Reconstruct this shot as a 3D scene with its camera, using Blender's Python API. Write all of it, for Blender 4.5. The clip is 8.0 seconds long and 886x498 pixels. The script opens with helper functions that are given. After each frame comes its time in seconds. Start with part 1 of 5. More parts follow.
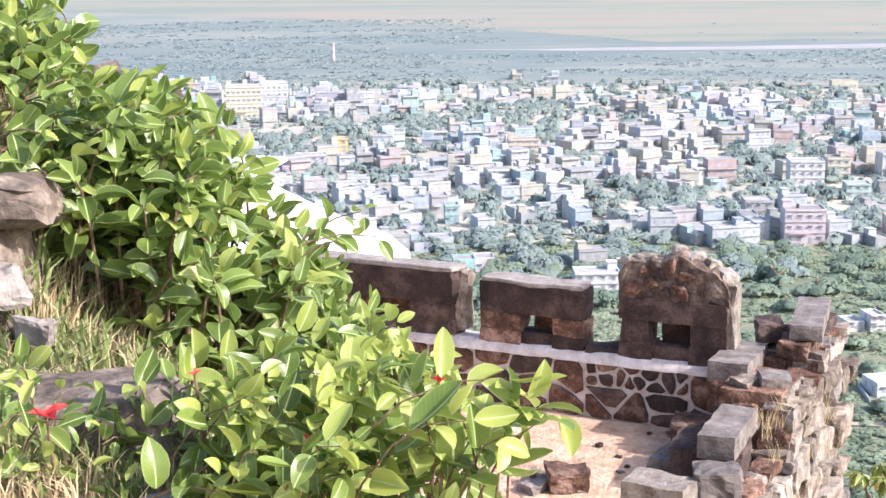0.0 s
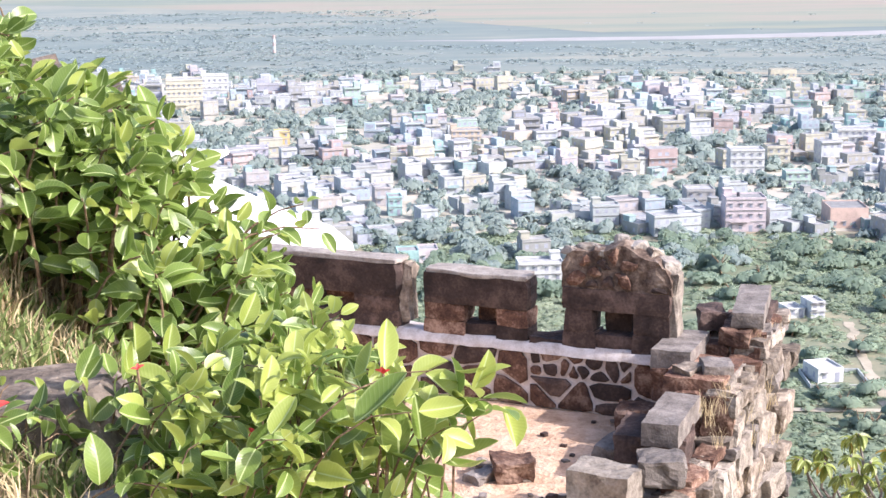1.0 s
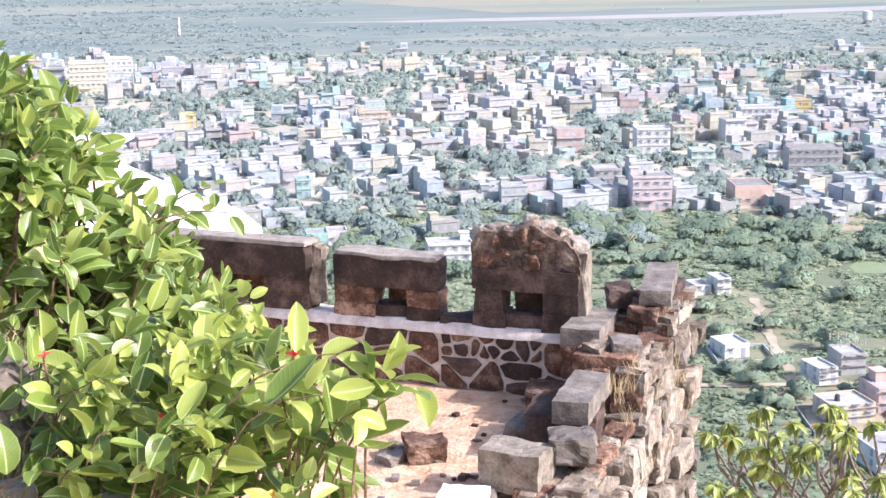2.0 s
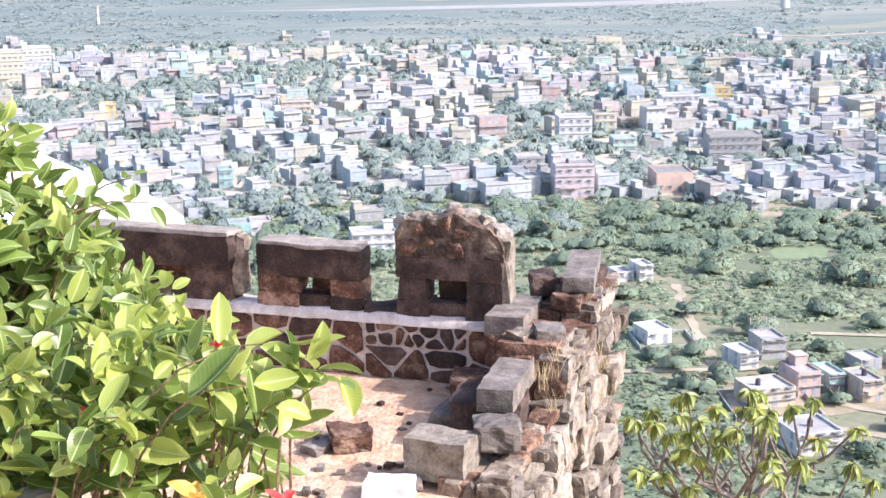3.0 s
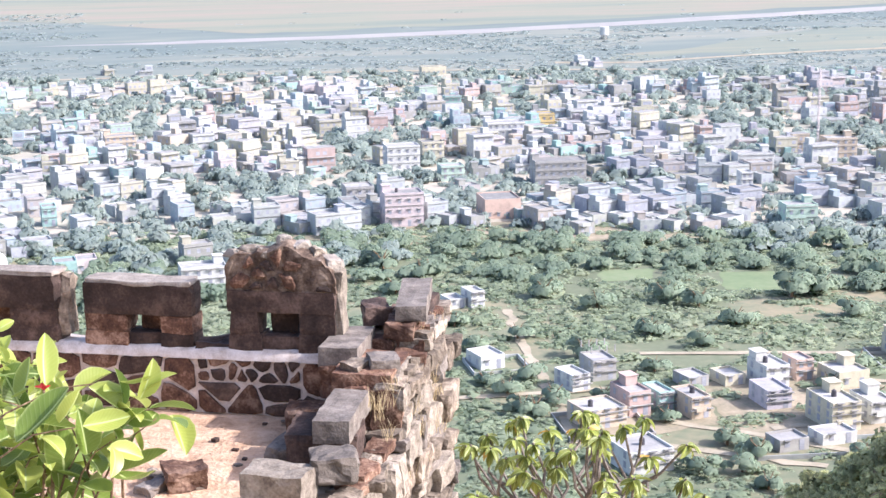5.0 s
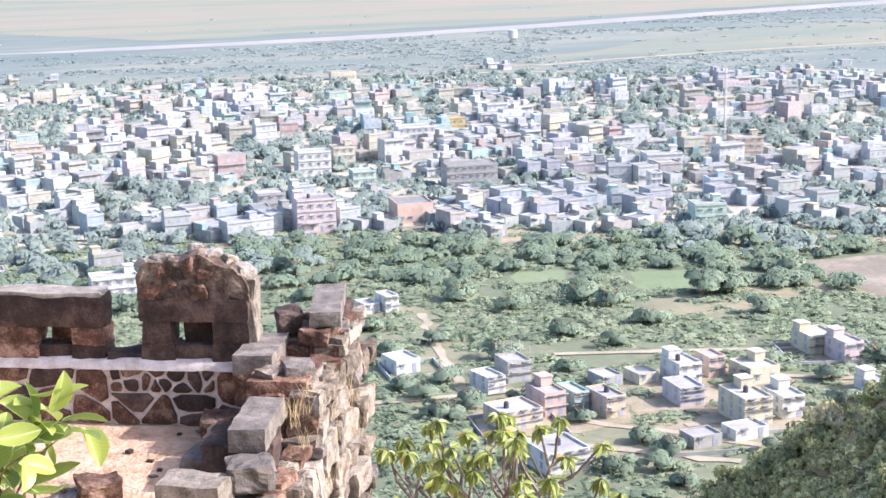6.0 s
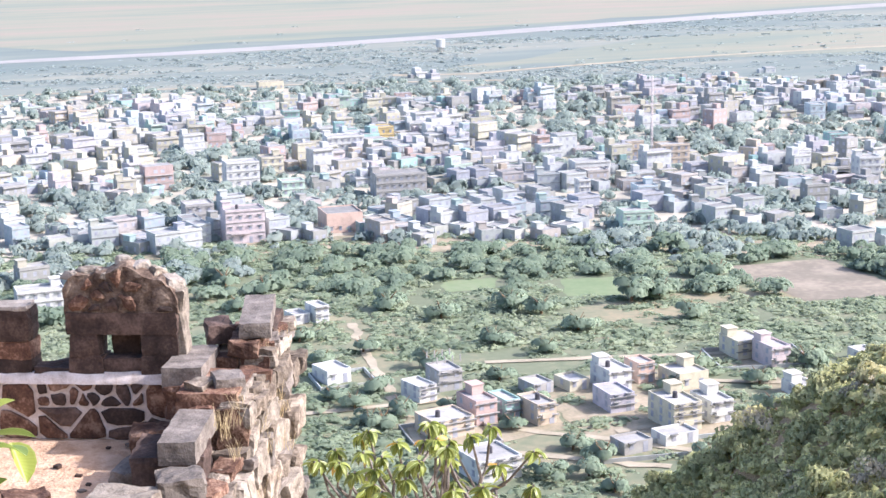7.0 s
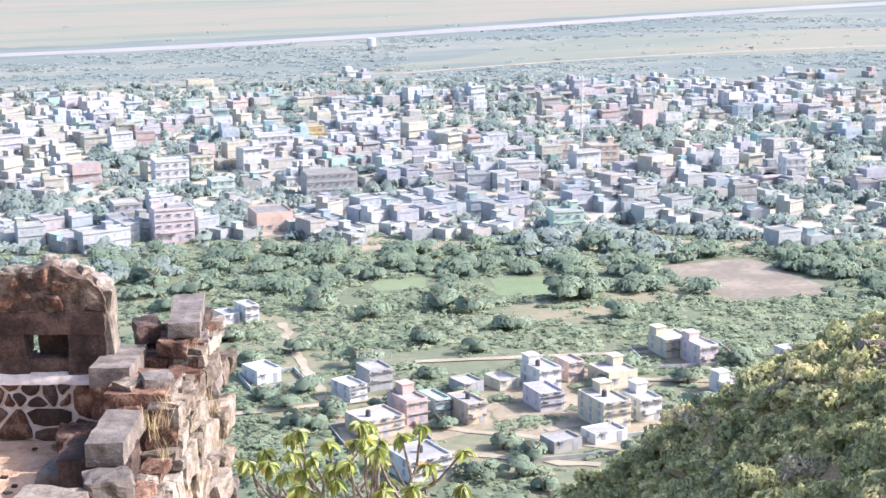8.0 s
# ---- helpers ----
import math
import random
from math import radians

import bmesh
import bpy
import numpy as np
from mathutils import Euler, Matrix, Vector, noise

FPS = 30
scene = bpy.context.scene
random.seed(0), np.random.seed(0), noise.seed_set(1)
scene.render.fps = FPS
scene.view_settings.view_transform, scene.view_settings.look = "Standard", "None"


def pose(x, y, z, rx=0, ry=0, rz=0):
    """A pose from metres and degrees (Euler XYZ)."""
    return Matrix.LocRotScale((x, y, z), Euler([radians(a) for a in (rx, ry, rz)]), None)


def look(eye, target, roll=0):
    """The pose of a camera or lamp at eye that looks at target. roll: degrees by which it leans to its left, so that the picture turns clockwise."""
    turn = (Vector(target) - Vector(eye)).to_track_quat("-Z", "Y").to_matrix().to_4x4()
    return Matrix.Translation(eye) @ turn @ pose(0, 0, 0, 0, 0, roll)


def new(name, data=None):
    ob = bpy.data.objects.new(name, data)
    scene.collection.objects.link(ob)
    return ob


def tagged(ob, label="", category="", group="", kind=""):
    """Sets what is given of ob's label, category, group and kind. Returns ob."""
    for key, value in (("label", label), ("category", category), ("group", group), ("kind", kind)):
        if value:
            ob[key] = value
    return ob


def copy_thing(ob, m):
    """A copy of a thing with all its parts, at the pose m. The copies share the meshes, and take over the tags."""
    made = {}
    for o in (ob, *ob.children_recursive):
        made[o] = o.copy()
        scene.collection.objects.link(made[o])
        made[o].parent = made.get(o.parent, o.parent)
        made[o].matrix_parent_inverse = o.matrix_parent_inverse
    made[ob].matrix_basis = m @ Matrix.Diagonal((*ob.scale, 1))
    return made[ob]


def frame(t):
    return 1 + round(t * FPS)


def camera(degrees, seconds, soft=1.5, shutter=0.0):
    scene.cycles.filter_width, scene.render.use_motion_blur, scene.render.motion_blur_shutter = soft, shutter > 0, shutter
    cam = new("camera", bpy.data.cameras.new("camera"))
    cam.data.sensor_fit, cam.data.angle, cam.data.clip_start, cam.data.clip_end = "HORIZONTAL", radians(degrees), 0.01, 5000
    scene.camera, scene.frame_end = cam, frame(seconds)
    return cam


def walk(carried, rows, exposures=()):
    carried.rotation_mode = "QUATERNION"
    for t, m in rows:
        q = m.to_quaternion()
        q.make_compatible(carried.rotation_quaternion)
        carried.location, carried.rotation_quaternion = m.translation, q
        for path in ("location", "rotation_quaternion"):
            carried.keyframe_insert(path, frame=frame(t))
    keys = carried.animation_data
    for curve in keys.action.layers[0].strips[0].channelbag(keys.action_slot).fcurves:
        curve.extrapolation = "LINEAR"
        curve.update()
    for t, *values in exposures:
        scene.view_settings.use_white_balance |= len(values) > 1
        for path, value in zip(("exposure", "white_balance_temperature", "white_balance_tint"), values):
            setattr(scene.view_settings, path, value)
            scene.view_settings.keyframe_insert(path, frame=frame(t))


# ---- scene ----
cam = camera(31.8, 8.0, soft=1.5)
EYE = 4.2
PLAIN = -96.0
# seconds, yaw, pitch, roll: a slow pan to the right from one stand
ROWS = [
    (0.0, -0.009, -11.993, -0.485),
    (0.5, -0.765, -12.048, -0.853),
    (1.0, -2.136, -12.328, -0.649),
    (1.5, -3.402, -12.580, -0.665),
    (1.7, -4.298, -12.772, -0.674),
    (3.0, -8.421, -13.492, -0.447),
    (3.5, -9.828, -13.104, -0.480),
    (4.0, -11.773, -12.864, -0.734),
    (4.5, -13.211, -12.582, -0.677),
    (6.0, -18.075, -12.334, -1.119),
    (6.5, -19.346, -12.246, -1.232),
    (7.0, -20.725, -12.048, -1.132),
    (7.5, -21.767, -12.000, -1.019),
    (8.0, -23.337, -12.108, -0.524),
]
walk(cam, [(t, pose(0.0008 * t, 0, EYE, 0, 0, yaw) @ pose(0, 0, 0, 90 + pitch) @ pose(0, 0, 0, 0, 0, roll))
           for t, yaw, pitch, roll in ROWS], [(0.0, 0.68, 6020, 22), (8.0, 0.73, 6020, 22)])

# ---- light ----
SUN_AZ, SUN_EL = 113.0, 36.0
world = bpy.data.worlds.new("sky")
world.use_nodes = True
scene.world = world
sky = world.node_tree.nodes.new("ShaderNodeTexSky")
sky.sky_type = "NISHITA"
sky.sun_disc = False
sky.sun_elevation, sky.sun_rotation = radians(SUN_EL), radians(SUN_AZ)
sky.dust_density, sky.air_density = 3.0, 1.0
back = world.node_tree.nodes["Background"]
world.node_tree.links.new(sky.outputs[0], back.inputs[0])
back.inputs[1].default_value = 0.23
sun = new("sun", bpy.data.lights.new("sun", "SUN"))
sun.data.energy, sun.data.angle, sun.data.color = 4.7, radians(0.6), (1.0, 0.955, 0.89)
to_sun = Vector((math.sin(radians(SUN_AZ)) * math.cos(radians(SUN_EL)), math.cos(radians(SUN_AZ)) * math.cos(radians(SUN_EL)), math.sin(radians(SUN_EL))))
sun.matrix_world = look(to_sun * 60, (0, 0, 0))

# ---- materials ----


def material(name, colours, scale=4.0, rough=0.85, bump=0.3, fine=40.0, spread=0.0, island=False, clear=0.0, stretch=(1, 1, 1), depth=0.02, local=False, tints=None, mix=0.45):
    """Noise-mixed colours at two scales with relief. spread: value change from object to object (or island). tints: colours picked per object."""
    m = bpy.data.materials.new(name)
    m.use_nodes = True
    n, ln = m.node_tree.nodes, m.node_tree.links
    b = n["Principled BSDF"]
    if local:
        src = n.new("ShaderNodeTexCoord").outputs["Object"]
    else:
        src = n.new("ShaderNodeNewGeometry").outputs["Position"]
    mp = n.new("ShaderNodeMapping")
    mp.inputs["Scale"].default_value = stretch
    ln.new(src, mp.inputs["Vector"])
    a = n.new("ShaderNodeTexNoise")
    a.inputs["Scale"].default_value, a.inputs["Detail"].default_value, a.inputs["Roughness"].default_value = scale, 6, 0.62
    c = n.new("ShaderNodeTexNoise")
    c.inputs["Scale"].default_value, c.inputs["Detail"].default_value = fine, 4
    ln.new(mp.outputs[0], a.inputs["Vector"]), ln.new(mp.outputs[0], c.inputs["Vector"])
    ramp = n.new("ShaderNodeValToRGB")
    el = ramp.color_ramp.elements
    while len(el) < len(colours):
        el.new(0.5)
    for i, col in enumerate(colours):
        el[i].position = 0.32 + 0.36 * i / max(1, len(colours) - 1)
        el[i].color = (*col, 1)
    add = n.new("ShaderNodeMath")
    add.operation = "MULTIPLY_ADD"
    add.inputs[1].default_value, add.inputs[2].default_value = 0.35, -0.175
    ln.new(c.outputs["Fac"], add.inputs[0])
    add2 = n.new("ShaderNodeMath")
    ln.new(a.outputs["Fac"], add2.inputs[0]), ln.new(add.outputs[0], add2.inputs[1])
    ln.new(add2.outputs[0], ramp.inputs["Fac"])
    col = ramp.outputs["Color"]
    if spread or tints:
        rnd = n.new("ShaderNodeNewGeometry").outputs["Random Per Island"] if island else n.new("ShaderNodeObjectInfo").outputs["Random"]
    if tints:
        pick = n.new("ShaderNodeValToRGB")
        pick.color_ramp.interpolation = "CONSTANT"
        pe = pick.color_ramp.elements
        while len(pe) < len(tints):
            pe.new(0.5)
        for i, tc in enumerate(tints):
            pe[i].position = i / len(tints)
            pe[i].color = (*tc, 1)
        ln.new(rnd, pick.inputs["Fac"])
        mx = n.new("ShaderNodeMix")
        mx.data_type, mx.blend_type = "RGBA", "MULTIPLY"
        mx.inputs["Factor"].default_value = 1.0
        ln.new(pick.outputs["Color"], mx.inputs["A"]), ln.new(col, mx.inputs["B"])
        col = mx.outputs["Result"]
    if spread:
        hsv = n.new("ShaderNodeHueSaturation")
        mr = n.new("ShaderNodeMapRange")
        mr.inputs["To Min"].default_value, mr.inputs["To Max"].default_value = 1 - spread, 1 + spread
        ln.new(rnd, mr.inputs["Value"]), ln.new(mr.outputs[0], hsv.inputs["Value"])
        ln.new(col, hsv.inputs["Color"])
        col = hsv.outputs["Color"]
    ln.new(col, b.inputs["Base Color"])
    b.inputs["Roughness"].default_value = rough
    b.inputs["Specular IOR Level"].default_value = 0.3
    if bump:
        bp = n.new("ShaderNodeBump")
        bp.inputs["Strength"].default_value, bp.inputs["Distance"].default_value = bump, depth
        ln.new(add2.outputs[0], bp.inputs["Height"])
        ln.new(bp.outputs[0], b.inputs["Normal"])
    if clear:
        tr = n.new("ShaderNodeBsdfTranslucent")
        ln.new(col, tr.inputs["Color"])
        ms = n.new("ShaderNodeMixShader")
        ms.inputs[0].default_value = clear
        out = n["Material Output"]
        ln.new(b.outputs[0], ms.inputs[1]), ln.new(tr.outputs[0], ms.inputs[2]), ln.new(ms.outputs[0], out.inputs["Surface"])
    return m


basalt = material("dark_basalt", [(0.024, 0.017, 0.0145), (0.054, 0.036, 0.029), (0.12, 0.082, 0.064)], 5, 0.85, 0.7, 45, spread=0.3)
basalt_red = material("iron_stained_basalt", [(0.036, 0.019, 0.014), (0.11, 0.058, 0.037), (0.30, 0.20, 0.14)], 6, 0.85, 0.8, 50, spread=0.3)
grey_stone = material("weathered_grey_stone", [(0.085, 0.073, 0.062), (0.155, 0.136, 0.116), (0.235, 0.208, 0.178)], 7, 0.85, 0.7, 60, spread=0.2)
pale_rubble = material("pale_mortared_rubble", [(0.125, 0.104, 0.082), (0.255, 0.222, 0.175), (0.37, 0.325, 0.265)], 9, 0.9, 0.9, 50, spread=0.25)
tan_stone = material("tan_rubble_stone", [(0.066, 0.051, 0.039), (0.165, 0.135, 0.102), (0.315, 0.268, 0.208)], 7, 0.9, 0.9, 40, spread=0.35)
merlon_plaster = material("brown_plaster_remains", [(0.045, 0.030, 0.022), (0.115, 0.082, 0.060), (0.235, 0.185, 0.14)], 9, 0.9, 0.8, 45)
mortar = material("old_lime_mortar", [(0.20, 0.145, 0.10), (0.30, 0.235, 0.17), (0.42, 0.34, 0.26)], 9, 0.95, 0.8, 60)
white_lime = material("white_lime_pointing", [(0.4, 0.335, 0.282), (0.56, 0.504, 0.451), (0.68, 0.63, 0.583)], 8, 0.9, 0.5, 70)
coping = material("pale_weathered_top", [(0.172, 0.148, 0.125), (0.257, 0.23, 0.195), (0.343, 0.312, 0.265)], 9, 0.95, 0.8, 60)
whitewash = material("whitewashed_plaster", [(0.78, 0.77, 0.75), (0.84, 0.83, 0.81), (0.88, 0.87, 0.85)], 2, 0.8, 0.1, 30)
terrace_soil = material("dry_sandy_soil", [(0.36, 0.225, 0.135), (0.53, 0.36, 0.235), (0.64, 0.46, 0.32)], 4, 0.95, 1.0, 28, depth=0.06)
hill_soil = material("dry_hill_soil_and_grass", [(0.135, 0.101, 0.054), (0.338, 0.243, 0.135), (0.54, 0.419, 0.257)], 5, 0.95, 0.8, 50, depth=0.04)
hill_rock = material("weathered_hill_rock", [(0.06, 0.048, 0.037), (0.145, 0.115, 0.086), (0.27, 0.225, 0.172)], 6, 0.9, 0.9, 40, depth=0.03)
plain_soil = material("scrubland_soil", [(0.115, 0.142, 0.085), (0.155, 0.178, 0.112), (0.26, 0.232, 0.15)], 0.022, 0.95, 0, 0.45)
path_soil = material("bare_earth_path", [(0.25, 0.225, 0.16), (0.33, 0.295, 0.215), (0.39, 0.35, 0.26)], 0.1, 0.95, 0, 1.0)
yard_earth = material("trodden_tan_earth", [(0.17, 0.175, 0.11), (0.275, 0.24, 0.165), (0.36, 0.31, 0.225)], 0.12, 0.95, 0, 1.2)
town_soil = material("pale_town_earth", [(0.27, 0.275, 0.215), (0.37, 0.345, 0.275), (0.47, 0.42, 0.34)], 0.03, 0.95, 0, 0.2)
brown_field = material("ploughed_brown_earth", [(0.165, 0.148, 0.115), (0.20, 0.177, 0.136), (0.30, 0.262, 0.20)], 0.05, 0.95, 0, 0.5)
green_field = material("bright_green_crop", [(0.136, 0.193, 0.099), (0.17, 0.221, 0.117), (0.204, 0.238, 0.144)], 0.06, 0.95, 0, 0.6)
# far land and crops have the haze of distance mixed into their colours
far_land = material("far_hazed_farmland", [(0.125, 0.165, 0.155), (0.155, 0.19, 0.17), (0.225, 0.238, 0.195)], 0.006, 0.95, 0, 0.03, stretch=(0.5, 1.6, 1))
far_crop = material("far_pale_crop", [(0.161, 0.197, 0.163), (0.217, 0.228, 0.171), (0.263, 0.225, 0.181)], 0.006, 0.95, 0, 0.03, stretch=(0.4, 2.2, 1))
river_bed = material("pale_river_sand", [(0.26, 0.262, 0.245), (0.29, 0.288, 0.27), (0.32, 0.315, 0.295)], 0.02, 0.9, 0, 0.1)


def leaf_material(name, dark, light, edge, rough=0.33, clear=0.42):
    """A leaf blade: colour that varies from leaf to leaf, fine side veins and a paler margin from the leaf's own coordinates."""
    m = bpy.data.materials.new(name)
    m.use_nodes = True
    n, ln = m.node_tree.nodes, m.node_tree.links
    b = n["Principled BSDF"]
    geo, uv, sep = n.new("ShaderNodeNewGeometry"), n.new("ShaderNodeUVMap"), n.new("ShaderNodeSeparateXYZ")
    uv.uv_map = "blade"
    ln.new(uv.outputs[0], sep.inputs[0])

    def calc(op, a, c=None, e=None):
        k = n.new("ShaderNodeMath")
        k.operation = op
        for i, v in enumerate((a, c, e)):
            if isinstance(v, (int, float)):
                k.inputs[i].default_value = v
            elif v is not None:
                ln.new(v, k.inputs[i])
        return k.outputs[0]

    def blend(kind, fac, a, c):
        k = n.new("ShaderNodeMix")
        k.data_type, k.blend_type = "RGBA", kind
        if isinstance(fac, float):
            k.inputs["Factor"].default_value = fac
        else:
            ln.new(fac, k.inputs["Factor"])
        for key, v in (("A", a), ("B", c)):
            if isinstance(v, tuple):
                k.inputs[key].default_value = (*v, 1)
            else:
                ln.new(v, k.inputs[key])
        return k.outputs["Result"]

    across = calc("ABSOLUTE", calc("MULTIPLY_ADD", sep.outputs["X"], 2.0, -1.0))
    wave = calc("SINE", calc("MULTIPLY_ADD", sep.outputs["Y"], 75.0, calc("MULTIPLY", across, -16.0)))
    vein = calc("MULTIPLY", calc("GREATER_THAN", wave, 0.90), 0.16)
    rim = calc("MULTIPLY", calc("SMOOTH_MIN", calc("MAXIMUM", calc("MULTIPLY_ADD", across, 9.0, -8.0), 0.0), 1.0, 0.1), 0.55)
    no = n.new("ShaderNodeTexNoise")
    no.inputs["Scale"].default_value = 22
    ln.new(geo.outputs["Position"], no.inputs["Vector"])
    mixf = calc("MULTIPLY_ADD", no.outputs["Fac"], 0.7, calc("MULTIPLY_ADD", geo.outputs["Random Per Island"], 0.8, -0.25))
    col = blend("MIX", mixf, dark, light)
    col = blend("MIX", vein, col, edge)
    col = blend("MIX", rim, col, edge)
    ln.new(col, b.inputs["Base Color"])
    b.inputs["Roughness"].default_value = rough
    bp = n.new("ShaderNodeBump")
    bp.inputs["Strength"].default_value, bp.inputs["Distance"].default_value = 0.09, 0.002
    ln.new(wave, bp.inputs["Height"])
    ln.new(bp.outputs[0], b.inputs["Normal"])
    tr, ms = n.new("ShaderNodeBsdfTranslucent"), n.new("ShaderNodeMixShader")
    ln.new(col, tr.inputs["Color"])
    ms.inputs[0].default_value = clear
    ln.new(b.outputs[0], ms.inputs[1]), ln.new(tr.outputs[0], ms.inputs[2]), ln.new(ms.outputs[0], n["Material Output"].inputs["Surface"])
    return m


leaf_green = leaf_material("broad_shrub_leaf", (0.065, 0.12, 0.02), (0.255, 0.355, 0.07), (0.47, 0.54, 0.22))
leaf_young = leaf_material("young_yellow_green_leaf", (0.25, 0.32, 0.05), (0.45, 0.51, 0.12), (0.58, 0.63, 0.25), 0.38, 0.42)
leaf_olive = leaf_material("olive_rosette_leaf", (0.10, 0.14, 0.025), (0.30, 0.35, 0.075), (0.50, 0.48, 0.17), 0.35, 0.4)
leaf_rib = material("pale_leaf_rib", [(0.42, 0.50, 0.20), (0.50, 0.58, 0.26)], 6, 0.5, 0, 60, clear=0.3)
leaf_red = material("red_bract", [(0.55, 0.03, 0.03), (0.72, 0.06, 0.06), (0.8, 0.16, 0.12)], 20, 0.5, 0, 60, clear=0.35)
leaf_orange = material("orange_yellow_leaf", [(0.6, 0.32, 0.05), (0.7, 0.45, 0.10), (0.75, 0.55, 0.2)], 15, 0.5, 0, 60, clear=0.35)
twig = material("brown_twig_bark", [(0.10, 0.06, 0.035), (0.18, 0.115, 0.065), (0.28, 0.20, 0.12)], 30, 0.85, 0.4, 120)
pale_bark = material("pale_grey_bark", [(0.11, 0.092, 0.074), (0.17, 0.146, 0.12), (0.24, 0.212, 0.18)], 30, 0.85, 0.4, 120)
dry_grass = material("dry_straw_grass", [(0.38, 0.30, 0.16), (0.52, 0.42, 0.24), (0.62, 0.52, 0.33)], 10, 0.9, 0, 60, spread=0.3, island=True, clear=0.25)
weed_green = material("small_weed_leaf", [(0.12, 0.17, 0.05), (0.19, 0.25, 0.08), (0.28, 0.33, 0.12)], 10, 0.6, 0, 60, spread=0.35, island=True, clear=0.35)
# tree and scrub foliage is lightened beyond leaf colour to stand for haze
tree_leaf = material("plain_tree_foliage", [(0.25, 0.335, 0.25), (0.30, 0.39, 0.28), (0.36, 0.44, 0.315)], 0.15, 0.8, 0, 2, clear=0.5)
scrub_leaf = material("acacia_scrub_foliage", [(0.285, 0.36, 0.24), (0.335, 0.41, 0.275), (0.42, 0.47, 0.32)], 0.04, 0.85, 0, 1, clear=0.5)
# town and far foliage: distance haze painted in as a paler, bluer green
town_leaf = material("hazed_town_foliage", [(0.33, 0.415, 0.375), (0.37, 0.45, 0.40), (0.41, 0.48, 0.42)], 0.1, 0.85, 0, 1, clear=0.5)
far_leaf = material("far_hazed_foliage", [(0.32, 0.395, 0.38), (0.355, 0.425, 0.40), (0.39, 0.45, 0.415)], 0.02, 0.9, 0, 0.3, clear=0.5)
hill_leaf = material("hill_bush_foliage", [(0.46, 0.49, 0.22), (0.66, 0.65, 0.31), (0.84, 0.78, 0.41)], 0.3, 0.8, 0, 3, spread=0.35, island=True, clear=0.5)
olive_leaf = material("olive_dry_foliage", [(0.56, 0.54, 0.27), (0.68, 0.64, 0.34), (0.78, 0.73, 0.42)], 0.3, 0.8, 0, 3, spread=0.3, island=True, clear=0.5)
spur_deep = material("dark_tree_foliage", [(0.32, 0.34, 0.17), (0.46, 0.48, 0.235), (0.62, 0.61, 0.32)], 0.3, 0.8, 0, 3, spread=0.4, island=True, clear=0.45)
spur_dry = material("dry_bare_twigs", [(0.46, 0.42, 0.29), (0.55, 0.50, 0.35), (0.64, 0.58, 0.42)], 0.3, 0.9, 0, 3, spread=0.25, island=True, clear=0.4)
WALLS = [(0.86, 0.86, 0.86), (0.80, 0.83, 0.88), (0.90, 0.84, 0.70), (0.86, 0.84, 0.82), (0.84, 0.66, 0.58), (0.66, 0.78, 0.90), (0.88, 0.87, 0.84), (0.70, 0.68, 0.66),
         (0.90, 0.76, 0.54), (0.58, 0.80, 0.78), (0.86, 0.86, 0.88), (0.66, 0.60, 0.54), (0.88, 0.70, 0.68), (0.90, 0.90, 0.88), (0.68, 0.66, 0.80), (0.80, 0.79, 0.76)]
# tints drawn 40% to grey and short of red: haze put into the paint
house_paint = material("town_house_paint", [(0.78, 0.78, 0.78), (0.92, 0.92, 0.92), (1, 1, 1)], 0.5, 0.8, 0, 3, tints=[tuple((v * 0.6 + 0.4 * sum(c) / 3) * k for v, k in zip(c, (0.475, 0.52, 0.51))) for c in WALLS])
roof_slab = material("pale_cement_roof", [(0.20, 0.205, 0.195), (0.255, 0.258, 0.245), (0.33, 0.33, 0.31)], 0.4, 0.9, 0, 3, spread=0.25)
white_roof = material("limewashed_roof", [(0.28, 0.283, 0.27), (0.34, 0.34, 0.325), (0.40, 0.397, 0.375)], 0.4, 0.9, 0, 3, spread=0.15)
# dark openings lifted to blue-grey: haze painted into windows and doors
window_hazed = material("hazed_window_opening", [(0.25, 0.269, 0.306), (0.312, 0.331, 0.375), (0.375, 0.394, 0.438)], 0.6, 0.4, 0, 4)
tank_black = material("water_tank_plastic", [(0.05, 0.05, 0.06), (0.08, 0.08, 0.09)], 2, 0.5, 0, 8)
red_white = material("mast_paint", [(0.52, 0.46, 0.45), (0.6, 0.56, 0.55)], 0.5, 0.7, 0, 3)
PAINTS = {}


def paint(name, c):
    """A weathered wall paint of the given colour, with dust and haze mixed in as grey."""
    if name not in PAINTS:
        hazed = [v * 0.72 + 0.28 * sum(c) / 3 for v in c]
        PAINTS[name] = material(name, [tuple(v * k * t for v, t in zip(hazed, (0.97, 1.0, 0.955))) for k in (0.57, 0.67, 0.74)], 0.5, 0.8, 0, 3)
    return PAINTS[name]


# ---- builders ----


def mesh_of(name, bm):
    me = bpy.data.meshes.new(name)
    bm.to_mesh(me)
    bm.free()
    return me


def part(name, bm, mat, parent=None, label="", smooth=False):
    """One mesh object from a bmesh (or shared mesh), under a thing or part."""
    me = bm if isinstance(bm, bpy.types.Mesh) else mesh_of(name, bm)
    if not me.materials:
        for mm in mat if isinstance(mat, (list, tuple)) else [mat]:
            me.materials.append(mm)
    if smooth:
        me.shade_smooth()
    ob = new(name, me)
    if parent is not None:
        ob.parent = parent
    if label:
        ob["label"] = label
    return ob


